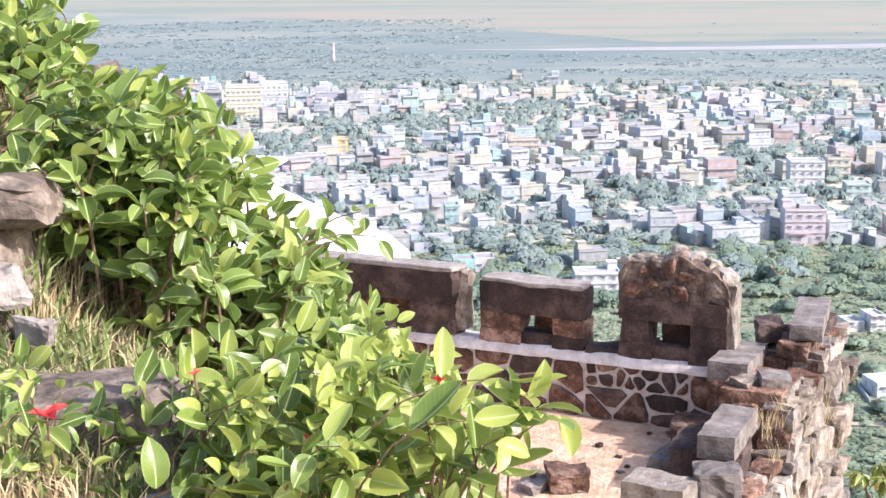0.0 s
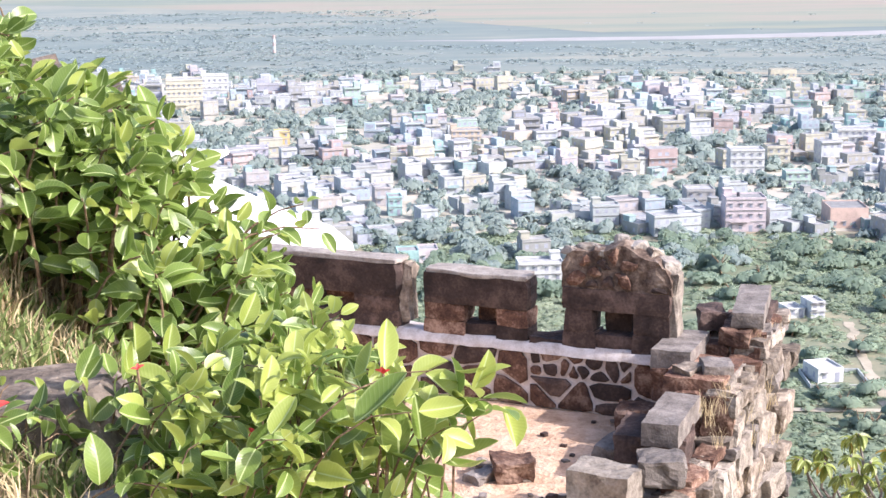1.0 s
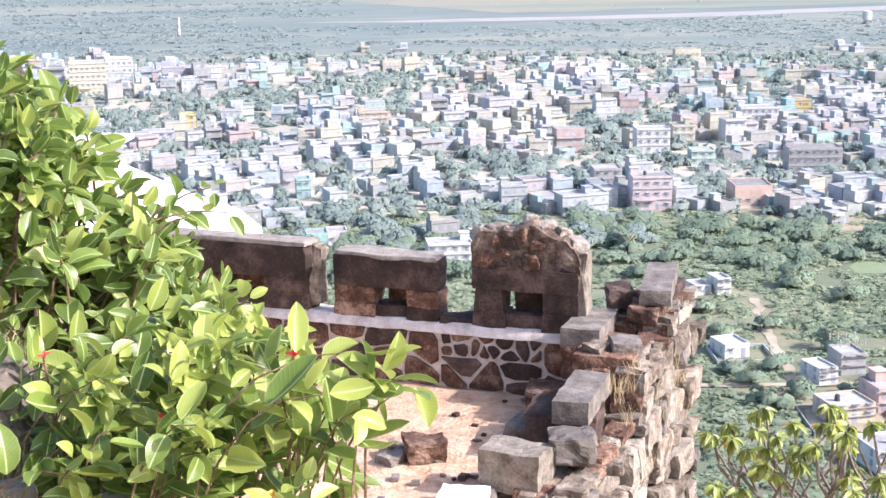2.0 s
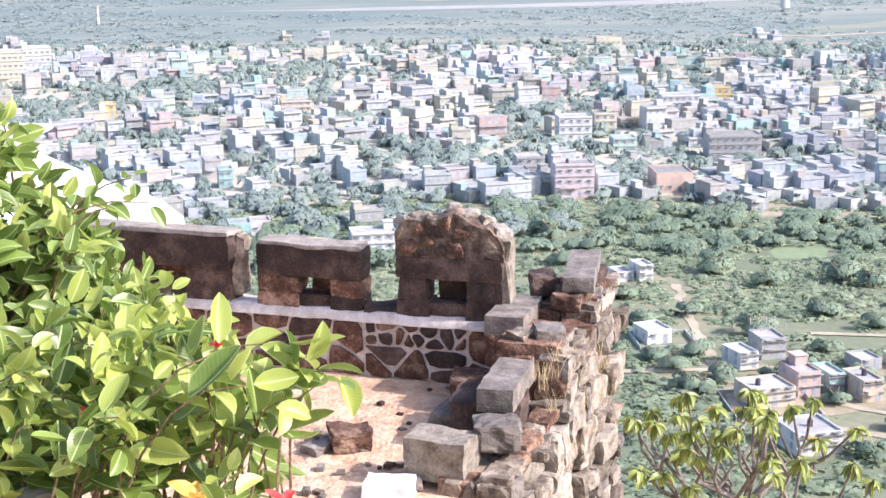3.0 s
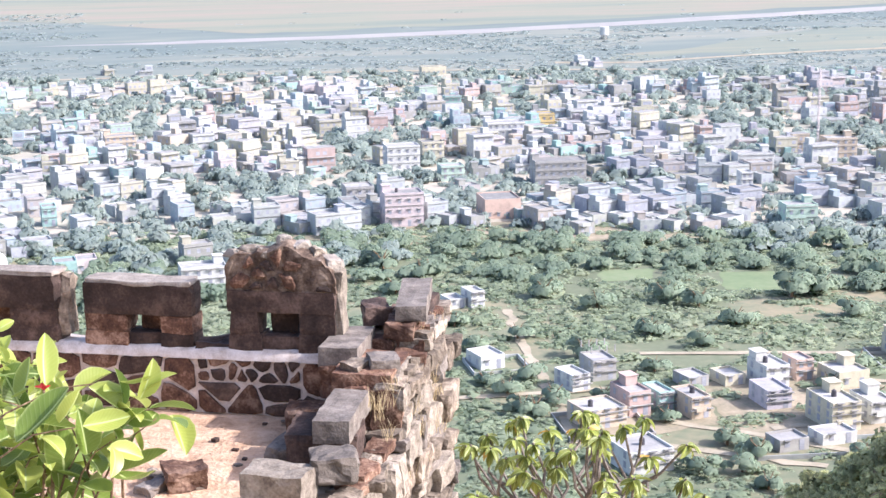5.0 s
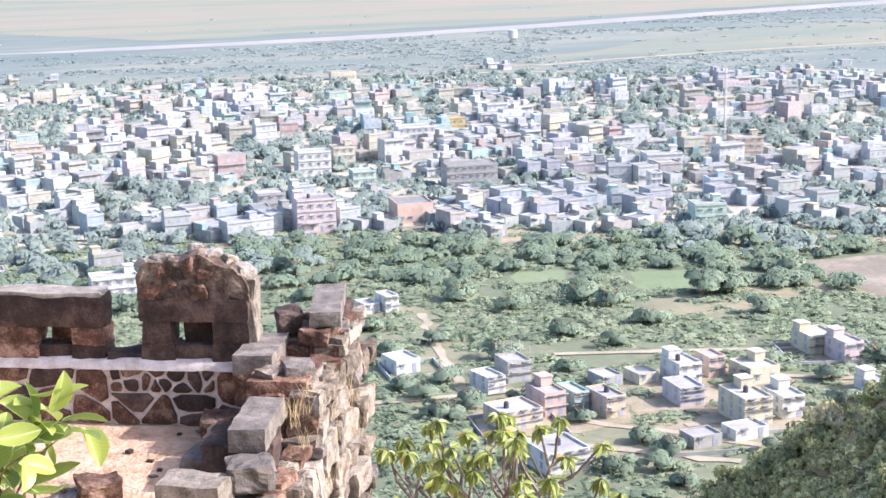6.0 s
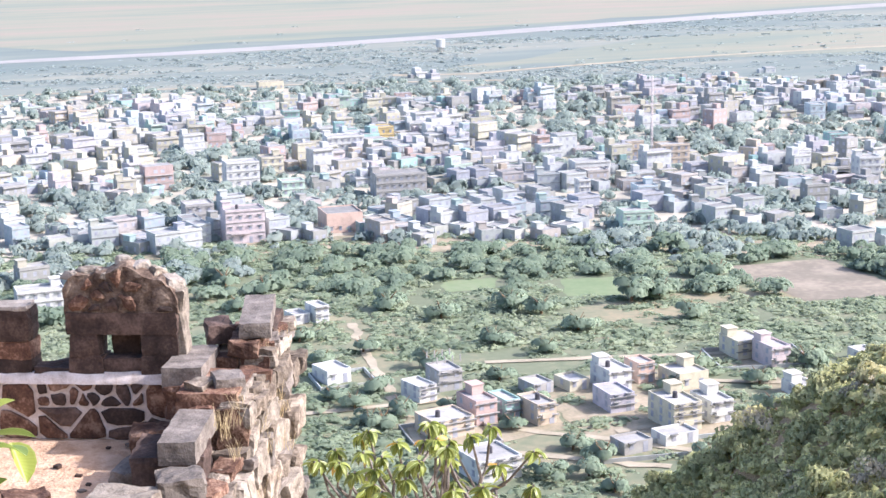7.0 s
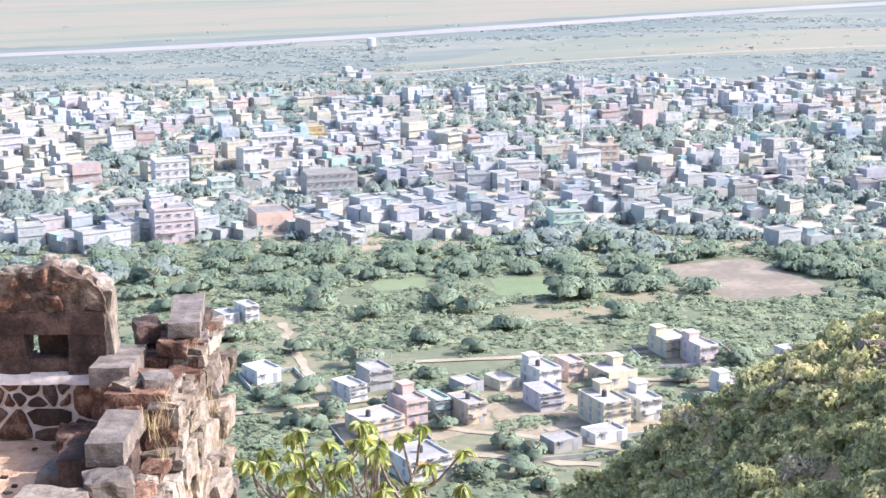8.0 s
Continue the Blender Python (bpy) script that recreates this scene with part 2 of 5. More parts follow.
def arrays(name, verts, faces, mats, index=None, uv=None):
    """A mesh from numpy arrays of corners and faces of one size."""
    me = bpy.data.meshes.new(name)
    nv, nf, k = len(verts), len(faces), faces.shape[1]
    me.vertices.add(nv)
    me.vertices.foreach_set("co", np.ascontiguousarray(verts, dtype=np.float32).ravel())
    me.loops.add(nf * k)
    me.loops.foreach_set("vertex_index", np.ascontiguousarray(faces, dtype=np.int32).ravel())
    me.polygons.add(nf)
    me.polygons.foreach_set("loop_start", np.arange(0, nf * k, k, dtype=np.int32))
    if index is not None:
        me.polygons.foreach_set("material_index", np.ascontiguousarray(index, dtype=np.int32))
    if uv is not None:
        me.uv_layers.new(name="blade").data.foreach_set("uv", np.ascontiguousarray(uv[faces.ravel()], dtype=np.float32).ravel())
    for mm in mats:
        me.materials.append(mm)
    me.update(calc_edges=True)
    me.shade_flat()
    me.validate()
    return me


def add_box(bm, x0, x1, y0, y1, z0, z1, m=None):
    vs = [Vector((x, y, z)) for x in (x0, x1) for y in (y0, y1) for z in (z0, z1)]
    if m:
        vs = [m @ v for v in vs]
    b = [bm.verts.new(v) for v in vs]
    return [bm.faces.new([b[i] for i in q]) for q in ((0, 1, 3, 2), (4, 6, 7, 5), (0, 4, 5, 1), (2, 3, 7, 6), (0, 2, 6, 4), (1, 5, 7, 3))]


def rough_block(lx, ly, lz, seed, amp=0.02, cut=3, taper=0.0, rnd=0.12):
    """A hewn block standing on z = 0 with worn corners and an uneven skin."""
    bm = bmesh.new()
    bmesh.ops.create_cube(bm, size=1.0)
    bmesh.ops.subdivide_edges(bm, edges=bm.edges[:], cuts=cut, use_grid_fill=True)
    off = Vector((seed * 3.17, seed * 1.31, seed * 7.7))
    for v in bm.verts:
        p = v.co.copy()
        e = sorted(abs(c) for c in p)
        if e[1] > 0.49:
            p *= 1 - rnd * 0.35 * (1.6 if e[0] > 0.49 else 1.0) * (0.5 + abs(noise.noise(p * 3 + off)))
        q = Vector((p.x * lx, p.y * ly, p.z * lz))
        d = noise.noise_vector(q * 5 + off) * amp + noise.noise_vector(q * 14 + off) * amp * 0.45 + noise.noise_vector(q * 34 + off) * amp * 0.22
        k = 1 - taper * (p.z + 0.5)
        v.co = Vector((q.x * k, q.y * k, q.z + lz / 2)) + d
    return bm


def cells(rng, x0, x1, y0, y1, n, squash=1.5):
    """Uneven stones that share a wall face: polygons round scattered seeds."""
    pts = []
    for _ in range(n * 30):
        p = (rng.uniform(x0, x1), rng.uniform(y0, y1))
        r = rng.uniform(0.5, 1.15) * math.sqrt((x1 - x0) * (y1 - y0) / n)
        if all(math.hypot((p[0] - q[0]) / squash * 1.2, p[1] - q[1]) > (r + q[2]) * 0.42 for q in pts):
            pts.append((*p, r))
        if len(pts) >= n:
            break
    out = []
    for i, p in enumerate(pts):
        poly = [Vector((x0, y0)), Vector((x1, y0)), Vector((x1, y1)), Vector((x0, y1))]
        for j, q in enumerate(pts):
            if i == j or math.hypot(p[0] - q[0], p[1] - q[1]) > 1.2:
                continue
            d = Vector((q[0] - p[0], q[1] - p[1]))
            w = 0.5 + 0.12 * (p[2] - q[2]) / (p[2] + q[2])
            mid = Vector((p[0], p[1])) + d * w
            new_poly = []
            for a, b in zip(poly, poly[1:] + poly[:1]):
                sa, sb = (a - mid).dot(d), (b - mid).dot(d)
                if sa <= 0:
                    new_poly.append(a)
                if sa * sb < 0:
                    new_poly.append(a + (b - a) * (sa / (sa - sb)))
            poly = new_poly
            if len(poly) < 3:
                break
        if len(poly) >= 3:
            out.append(poly)
    return out


def cell_stone(poly, gap, proud, rng):
    """A face stone: the polygon drawn in by the joint, its corners worn, its face slightly domed. Lies in x, z; faces -y."""
    c = sum(poly, Vector((0, 0))) / len(poly)
    ring = []
    for a, b in zip(poly, poly[1:] + poly[:1]):
        ring += [a + (b - a) * 0.22, a + (b - a) * 0.78]
    def inset(g):
        res = []
        for v in ring:
            d = v - c
            L = max(d.length, 0.01)
            res.append(c + d * max(0.25, (L - g * rng.uniform(0.7, 1.4)) / L))
        return res
    bm = bmesh.new()
    r0, r1 = inset(gap), inset(gap + 0.018)
    base = [bm.verts.new((v.x, 0.012, v.y)) for v in r0]
    edge = [bm.verts.new((v.x, -proud * 0.7, v.y)) for v in r0]
    face = [bm.verts.new((v.x, -proud - rng.uniform(0, 0.008), v.y)) for v in r1]
    mid = bm.verts.new((c.x, -proud - rng.uniform(0.003, 0.016), c.y))
    n = len(ring)
    for i in range(n):
        j = (i + 1) % n
        bm.faces.new((base[i], base[j], edge[j], edge[i]))
        bm.faces.new((edge[i], edge[j], face[j], face[i]))
        bm.faces.new((face[i], face[j], mid))
    bmesh.ops.recalc_face_normals(bm, faces=bm.faces[:])
    return bm


def tube(bm, pts, radii, sides=6):
    """A tapering limb along points."""
    rings = []
    for i, p in enumerate(pts):
        p = Vector(p)
        d = (Vector(pts[min(i + 1, len(pts) - 1)]) - Vector(pts[max(i - 1, 0)])).normalized()
        a = d.cross(Vector((0.31, 0.77, 0.55))).normalized()
        b = d.cross(a)
        rings.append([bm.verts.new(p + (a * math.cos(k * math.tau / sides) + b * math.sin(k * math.tau / sides)) * radii[i]) for k in range(sides)])
    for r0, r1 in zip(rings, rings[1:]):
        for k in range(sides):
            bm.faces.new((r0[k], r0[(k + 1) % sides], r1[(k + 1) % sides], r1[k]))
    bm.faces.new(rings[-1])
    bm.faces.new(rings[0][::-1])


def line(pts):
    def f(x):
        for (a, za), (b, zb) in zip(pts, pts[1:]):
            if x <= b:
                return za + (zb - za) * min(1, max(0, (x - a) / (b - a)))
        return pts[-1][1]
    return f


def polar(az, r):
    return r * math.sin(radians(az)), r * math.cos(radians(az))


def thing(name, m, label, category, group="", kind=""):
    ob = new(name)
    ob.matrix_world = m
    ob.empty_display_size = 0.2
    return tagged(ob, label, category, group, kind)


# bastion frame: u along the loopholed parapet, v away from the eye
TURN = -26.0
BASTION = pose(0, 0, 0, 0, 0, TURN)
UX, UY = math.cos(radians(TURN)), math.sin(radians(TURN))


def to_uv(x, y):
    return x * UX + y * UY, -x * UY + y * UX


def smooth(a, b, x):
    t = min(1, max(0, (x - a) / (b - a)))
    return t * t * (3 - 2 * t)

# ---- ground ----


def hill_height(x, y):
    """The fort hill: a knoll round the stand, the bastion's terrace, and steep flanks to the plain."""
    u, v = to_uv(x, y)
    knoll = 3.05 + 0.12 * min(14, max(0, -x - 0.7)) - 0.75 * smooth(-0.75, 0.25, x) - 1.6 * smooth(0.2, 1.5, x) + 0.10 * noise.noise((x * 1.3, y * 1.3, 0)) + 0.04 * noise.noise((x * 4, y * 4, 3))
    knoll += 0.52 * smooth(-0.98, -1.32, x) * smooth(3.75, 4.25, y)
    edge = 4.0 + 3.5 * smooth(-0.2, -1.6, x) if x > -1.6 else 7.5
    knoll = knoll - 3.4 * smooth(edge - 1.5, edge + 3.0, y)
    d1 = max(u + 2.75, v - 12.6)
    d2 = math.hypot(x + 2.0, y + 0.5) - 4.6
    out = max(0.0, min(d1, d2 if y < 5 else max(d2, 0.3)))
    if d1 < 0 and y > 4:
        knoll = max(knoll, -0.05)
    h = knoll - 4.5 * smooth(0.0, 0.9, out) - 1.05 * max(0, out - 0.3)
    h += 1.5 * noise.noise((x * 0.06, y * 0.06, 5)) * min(1, out / 20)
    return max(h, PLAIN - 2)


def graded(n, reach, power):
    t = np.linspace(-1, 1, n)
    return np.sign(t) * np.abs(t) ** power * reach


gx, gy = graded(181, 130, 3.2), graded(181, 130, 3.2) + 3.0
verts = np.array([(x, y, hill_height(x, y)) for y in gy for x in gx])
idx = np.arange(181 * 181).reshape(181, 181)
quads = np.stack([idx[:-1, :-1], idx[:-1, 1:], idx[1:, 1:], idx[1:, :-1]], -1).reshape(-1, 4)
hill = new("ground_hill", arrays("ground_hill", verts, quads, [hill_soil]))
hill.data.shade_smooth()
tagged(hill, "dry stony fort hill with straw grass", "hill", kind="structure")

bm = bmesh.new()
g = 60
ring = [bm.verts.new((0, 600, PLAIN))]
prev = None
for r in (150, 450, 1000, 2000, 4900):
    cur = [bm.verts.new((r * math.sin(k * math.tau / g), r * math.cos(k * math.tau / g), PLAIN)) for k in range(g)]
    for k in range(g):
        if prev:
            bm.faces.new((prev[k], prev[(k + 1) % g], cur[(k + 1) % g], cur[k]))
    if not prev:
        bm.faces.new(cur)
    prev = cur
bm.verts.remove(ring[0])
bmesh.ops.recalc_face_normals(bm, faces=bm.faces[:])
plain = part("ground", bm, plain_soil)
tagged(plain, "green scrubland plain below the fort hill", "ground", kind="structure")


def sector(name, az0, az1, r0, r1, z, mat, label, category, wob=0.04, seed=1, steps=40):
    """A sheet of land over a stretch of the plain, with uneven edges."""
    bm = bmesh.new()
    rows = []
    for i in range(steps + 1):
        az = az0 + (az1 - az0) * i / steps
        a, b = (f(az) if callable(f) else f for f in (r0, r1))
        a *= 1 + wob * noise.noise((az * 0.35, seed, 0))
        b *= 1 + wob * noise.noise((az * 0.35, seed, 9))
        rows.append((bm.verts.new((*polar(az, a), z)), bm.verts.new((*polar(az, b), z))))
    for p, q in zip(rows, rows[1:]):
        bm.faces.new((p[0], q[0], q[1], p[1]))
    bmesh.ops.recalc_face_normals(bm, faces=bm.faces[:])
    if bm.faces and sum(f.normal.z for f in bm.faces) < 0:
        bmesh.ops.reverse_faces(bm, faces=bm.faces[:])
    return tagged(part(name, bm, mat), label, category, kind="structure")


sector("ground_town", -40, 60, 470, 960, PLAIN + 0.05, town_soil, "pale dusty earth between the town houses", "ground")
sector("ground_town_edge", 8, 50, 462, 494, PLAIN + 0.12, yard_earth, "bare tan earth along the edge of the town", "ground", 0.02, 4)
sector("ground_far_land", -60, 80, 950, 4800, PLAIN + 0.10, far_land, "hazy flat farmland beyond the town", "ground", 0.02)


def river_mid(az):
    return 1215 + 3.0 * max(0, az - 5) + 0.55 * max(0, az - 9) ** 2 + 0.0 * az


sector("water_river", 0, 50, lambda a: river_mid(a) - (11 + a * 0.6) * min(1, a / 6), lambda a: river_mid(a) + (11 + a * 0.6) * min(1, a / 6), PLAIN + 0.25, river_bed, "pale sandy river winding across the plain", "river", 0.004, 3, 80)
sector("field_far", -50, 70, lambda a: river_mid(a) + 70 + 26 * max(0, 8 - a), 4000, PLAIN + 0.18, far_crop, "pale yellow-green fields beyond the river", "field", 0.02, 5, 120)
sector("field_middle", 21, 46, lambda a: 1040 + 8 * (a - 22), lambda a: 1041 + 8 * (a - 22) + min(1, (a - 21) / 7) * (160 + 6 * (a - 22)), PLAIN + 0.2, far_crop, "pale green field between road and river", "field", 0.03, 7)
sector("road_far", 19, 60, lambda a: 1008 + 13 * max(0, a - 22), lambda a: 1016 + 13.2 * max(0, a - 22), PLAIN + 0.3, path_soil, "pale straight road across the far plain", "road", 0.002, 8)
sector("road_railway", -30, 24, 966, 972, PLAIN + 0.3, path_soil, "pale railway embankment behind the town", "railway", 0.003, 9)


def patch(name, corners, z, mat, label, category):
    """A field with four wavering sides."""
    bm = bmesh.new()
    vs = []
    for a, b in zip(corners, corners[1:] + corners[:1]):
        for k in range(8):
            x, y = a[0] + (b[0] - a[0]) * k / 8, a[1] + (b[1] - a[1]) * k / 8
            vs.append(bm.verts.new((x + 1.2 * noise.noise((x * 0.2, y * 0.2, 0)), y + 1.5 * noise.noise((x * 0.2, y * 0.2, 5)), z)))
    f = bm.faces.new(vs)
    f.normal_update()
    if f.normal.z < 0:
        f.normal_flip()
    return tagged(part(name, bm, mat), label, category, kind="structure")


FIELDS = [((230, 380), (262, 377), (260, 331), (228, 336)), ((181, 386), (196, 383), (188, 362), (174, 367)), ((150, 398), (166, 396), (160, 384), (146, 386))]
YARDS = [[(96, 268), (112, 266), (128, 268), (130, 284), (118, 290), (98, 284)], [(129, 258), (146, 252), (160, 256), (171, 280), (164, 297), (146, 299), (130, 290)], [(177, 262), (188, 266), (198, 292), (194, 308), (180, 303)]]
for yard in YARDS:
    patch("bare_yard", yard, PLAIN + 0.06, yard_earth, "bare tan earth between houses", "ground")
patch("field_brown", FIELDS[0], PLAIN + 0.05, brown_field, "bare brown ploughed field beside scrub", "field")
patch("field_green", FIELDS[1], PLAIN + 0.05, green_field, "small bright green crop field", "field")
patch("field_green_small", FIELDS[2], PLAIN + 0.05, green_field, "small green clearing in the scrub", "field")


def in_field(x, y):
    return any(min(c[0] for c in f) - 1 < x < max(c[0] for c in f) + 1 and min(c[1] for c in f) - 1 < y < max(c[1] for c in f) + 1 for f in FIELDS)

# ---- bastion ----
rng = random.Random(5)
VA = 12.11        # inner face of the loopholed parapet
LEDGE = 0.52


def local(ob, u, v, z, rz=0.0):
    ob.matrix_world = BASTION @ pose(u, v, z, 0, 0, rz)
    return ob


bm = bmesh.new()
n = 60
us, vs = np.linspace(-9.5, -2.8, n), np.linspace(7.2, 12.5, n)
grid = [[bm.verts.new((u, v, 0.012 * noise.noise((u * 2, v * 2, 1)) + 0.006 * noise.noise((u * 9, v * 9, 4)) + 0.03 * noise.noise((u * 0.8, v * 0.8, 2)) - 0.01)) for u in us] for v in vs]
for r0, r1 in zip(grid, grid[1:]):
    for k in range(n - 1):
        bm.faces.new((r0[k], r0[k + 1], r1[k + 1], r1[k]))
floor = part("floor_terrace", bm, terrace_soil, smooth=True)
floor.matrix_world = BASTION
tagged(floor, "sunlit sandy earth floor of the bastion", "floor", kind="structure")

# loopholed parapet: core, ledge, face stones
bm = bmesh.new()
add_box(bm, -9.5, -3.05, VA, VA + 0.34, -6.0, LEDGE - 0.03)
wall_north = part("wall_north", bm, white_lime)
wall_north.matrix_world = BASTION
tagged(wall_north, "low rubble parapet with raised white lime joints", "wall", kind="structure")
bm = bmesh.new()
steps = 60
prev = None
for i in range(steps + 1):
    u = -9.5 + 6.45 * i / steps
    w = 0.012 * noise.noise((u * 5, 0, 0))
    cur = [bm.verts.new((u, VA - 0.036 + w, LEDGE - 0.055 + w)), bm.verts.new((u, VA - 0.026 + w, LEDGE - 0.005 + w * 0.6)), bm.verts.new((u, VA + 0.03, LEDGE + 0.035 + w)),
           bm.verts.new((u, VA + 0.35, LEDGE + w)), bm.verts.new((u, VA + 0.35, LEDGE - 0.1))]
    if prev:
        for a in range(4):
            bm.faces.new((prev[a], cur[a], cur[a + 1], prev[a + 1]))
    prev = cur
bmesh.ops.recalc_face_normals(bm, faces=bm.faces[:])
ledge = part("ledge", bm, white_lime, wall_north, "smooth white lime ledge", smooth=True)
stone_sets = [(-9.4, -5.6, -0.03, LEDGE - 0.035, 26, 1.9), (-5.6, -4.55, -0.03, LEDGE - 0.035, 8, 1.8), (-4.55, -3.62, 0.26, LEDGE - 0.035, 13, 1.2), (-4.55, -3.62, -0.03, 0.26, 5, 1.9), (-3.62, -3.1, -0.03, LEDGE - 0.035, 5, 1.6)]
for a, b, z0, z1, count, sq in stone_sets:
    for poly in cells(rng, a, b, z0, z1, count, sq):
        ob = part("stone", cell_stone(poly, rng.uniform(0.012, 0.020), 0.022, rng), basalt if rng.random() < 0.6 else basalt_red, wall_north)
        ob.location = (0, VA, 0)


def merlon(u0, u1, zt, hole, slab, top_pts, seed, label):
    """A loopholed merlon: two jambs of stacked stones, a sill, a long lintel slab, rough masonry and a weathered cap."""
    ob = thing("merlon", BASTION @ pose((u0 + u1) / 2, VA + 0.012, LEDGE), label, "merlon", "loopholed merlons on the parapet")
    r = random.Random(seed)
    c = (u0 + u1) / 2
    D = 0.25
    def block(name, a, b, z0, z1, mat, v0=0.0, v1=D, amp=0.014, lab=""):
        o = part(name, rough_block(b - a, v1 - v0, z1 - z0, r.random() * 50, amp), mat, ob, lab)
        o.location = ((a + b) / 2 - c, (v0 + v1) / 2, z0 - LEDGE)
        return o
    h0, h1, zl = hole
    s0, s1 = slab
    sill = zl
    for a, b in ((u0, h0), (h1, u1)):
        mid = LEDGE + (s0 - LEDGE) * r.uniform(0.42, 0.6)
        block("jamb_stone", a, b, LEDGE - 0.01, mid, r.choice((basalt, basalt_red)))
        block("jamb_stone", a + r.uniform(0, 0.02), b - r.uniform(0, 0.02), mid - 0.008, s0 + 0.006, r.choice((basalt, basalt_red)))
    block("sill_stone", h0 - 0.01, h1 + 0.01, LEDGE - 0.01, sill, basalt, 0.02)
    block("lintel", u0 - 0.01, u1 + 0.01, s0, s1, basalt, -0.012, D, 0.01, "long dark basalt lintel slab")
    zz = s1
    for (a, b, z1, mat) in top_pts:
        block("top_stone", a, b, zz - 0.02, z1, mat, r.uniform(0, 0.03), D - r.uniform(0, 0.05), 0.03)
    return ob, block


m1, blk = merlon(-7.75, -5.80, 1.15, (-6.62, -6.25, 0.66), (0.83, 1.13), [], 11, "dark basalt merlon with a cracked sunlit end")
blk("cap", -7.75, -5.79, 1.12, 1.16, coping, -0.005, 0.25, 0.025, "pale crumbling mortar cap")
blk("end_mortar", -5.86, -5.72, 0.60, 1.10, tan_stone, 0.08, 0.25, 0.06, "broken pale mortar at the end")
blk("back_stone", -6.6, -6.24, 0.65, 0.84, basalt_red, 0.13, 0.24, 0.01)
m2, blk = merlon(-5.56, -4.57, 1.10, (-5.16, -4.88, 0.66), (0.81, 1.09), [], 12, "dark basalt merlon with long lintel and loophole")
blk("cap", -5.56, -4.57, 1.08, 1.12, coping, -0.005, 0.25, 0.025, "pale crumbling mortar cap")
blk("back_stone", -5.09, -4.86, 0.65, 0.815, basalt_red, 0.13, 0.24, 0.01)
m3, blk = merlon(-4.26, -3.32, 1.45, (-3.97, -3.64, 0.67), (0.88, 1.07), [], 13, "tall broken basalt merlon with rounded rubble top")
blk("back_stone", -3.93, -3.69, 0.66, 0.89, basalt, 0.17, 0.25, 0.012)


def rubble_top(ob, c, outline, base, depth, seed):
    """Broken masonry over a lintel: a mortar core under a ragged outline, with stones standing proud of its face and a pale crust."""
    r = random.Random(seed)
    crown = line(outline)
    bm = bmesh.new()
    n, m = 34, 9
    x0, x1 = outline[0][0], outline[-1][0]
    grid = []
    for i in range(n + 1):
        x = x0 + (x1 - x0) * i / n
        top = crown(x) + 0.030 * noise.noise((x * 9, seed, 0)) + 0.014 * noise.noise((x * 27, seed, 2))
        col = []
        for j in range(2 * m + 5):
            if j <= m:
                p = Vector((x, 0.0, base + (top - base) * j / m))
            elif j <= m + 4:
                k = (j - m) / 5
                p = Vector((x, depth * k, top + 0.035 * math.sin(k * math.pi)))
            else:
                p = Vector((x, depth, top + (base - top) * (j - m - 5) / (m - 1)))
            p += noise.noise_vector(p * 11 + Vector((seed, 0, 0))) * 0.016 + noise.noise_vector(p * 30) * 0.008
            col.append(bm.verts.new(p - Vector((c, 0, LEDGE))))
        grid.append(col)
    for g0, g1 in zip(grid, grid[1:]):
        for j in range(len(g0) - 1):
            bm.faces.new((g0[j], g1[j], g1[j + 1], g0[j + 1]))
    bm.faces.new(grid[0])
    bm.faces.new(grid[-1][::-1])
    bmesh.ops.recalc_face_normals(bm, faces=bm.faces[:])
    part("rubble_core", bm, merlon_plaster, ob, "brown plastered rubble core")
    for poly in cells(r, x0 + 0.02, x1 - 0.03, base + 0.01, base + 0.40, 20, 1.7):
        if max(p.y - crown(p.x) for p in poly) > 0.02 or r.random() < 0.15:
            continue
        o = part("stone", cell_stone(poly, r.uniform(0.012, 0.03), r.uniform(0.012, 0.035), r), r.choice((basalt, basalt_red, basalt_red, basalt)), ob)
        o.location = (-c, 0.0, -LEDGE)
    for k in range(7):
        x = x0 + (x1 - x0) * (k + 0.5) / 7
        o = part("crust_stone", rough_block(r.uniform(0.12, 0.22), r.uniform(0.12, 0.2), r.uniform(0.05, 0.10), r.random() * 60, 0.03, 4, 0.1, 0.25), r.choice((coping, pale_rubble, coping)), ob)
        o.matrix_local = pose(x - c, depth * r.uniform(0.35, 0.65), crown(x) - 0.03 - LEDGE, r.uniform(-12, 12), r.uniform(-12, 12), r.uniform(0, 90))


rubble_top(m3, -3.79, [(-4.26, 1.28), (-4.20, 1.36), (-4.06, 1.39), (-3.93, 1.375), (-3.86, 1.42), (-3.75, 1.455), (-3.64, 1.42), (-3.56, 1.36), (-3.44, 1.345), (-3.36, 1.28), (-3.31, 1.16)], 1.06, 0.25, 6)
blk("end_mortar", -3.38, -3.27, 0.54, 1.24, pale_rubble, 0.03, 0.25, 0.05, "sunlit mortar end face")


def loose(name, lx, ly, lz, u, v, z, rz, mat, label, seed, amp=0.010, cut=5, category="stone block", group="dressed stones on the ruined parapet", tilt=(0, 0)):
    ob = part(name, rough_block(lx, ly, lz, seed, amp, cut, 0.0, min(0.14, amp * 4)), mat)
    ob.matrix_world = BASTION @ pose(u, v, z, tilt[0], tilt[1], rz)
    return tagged(ob, label, category, group)


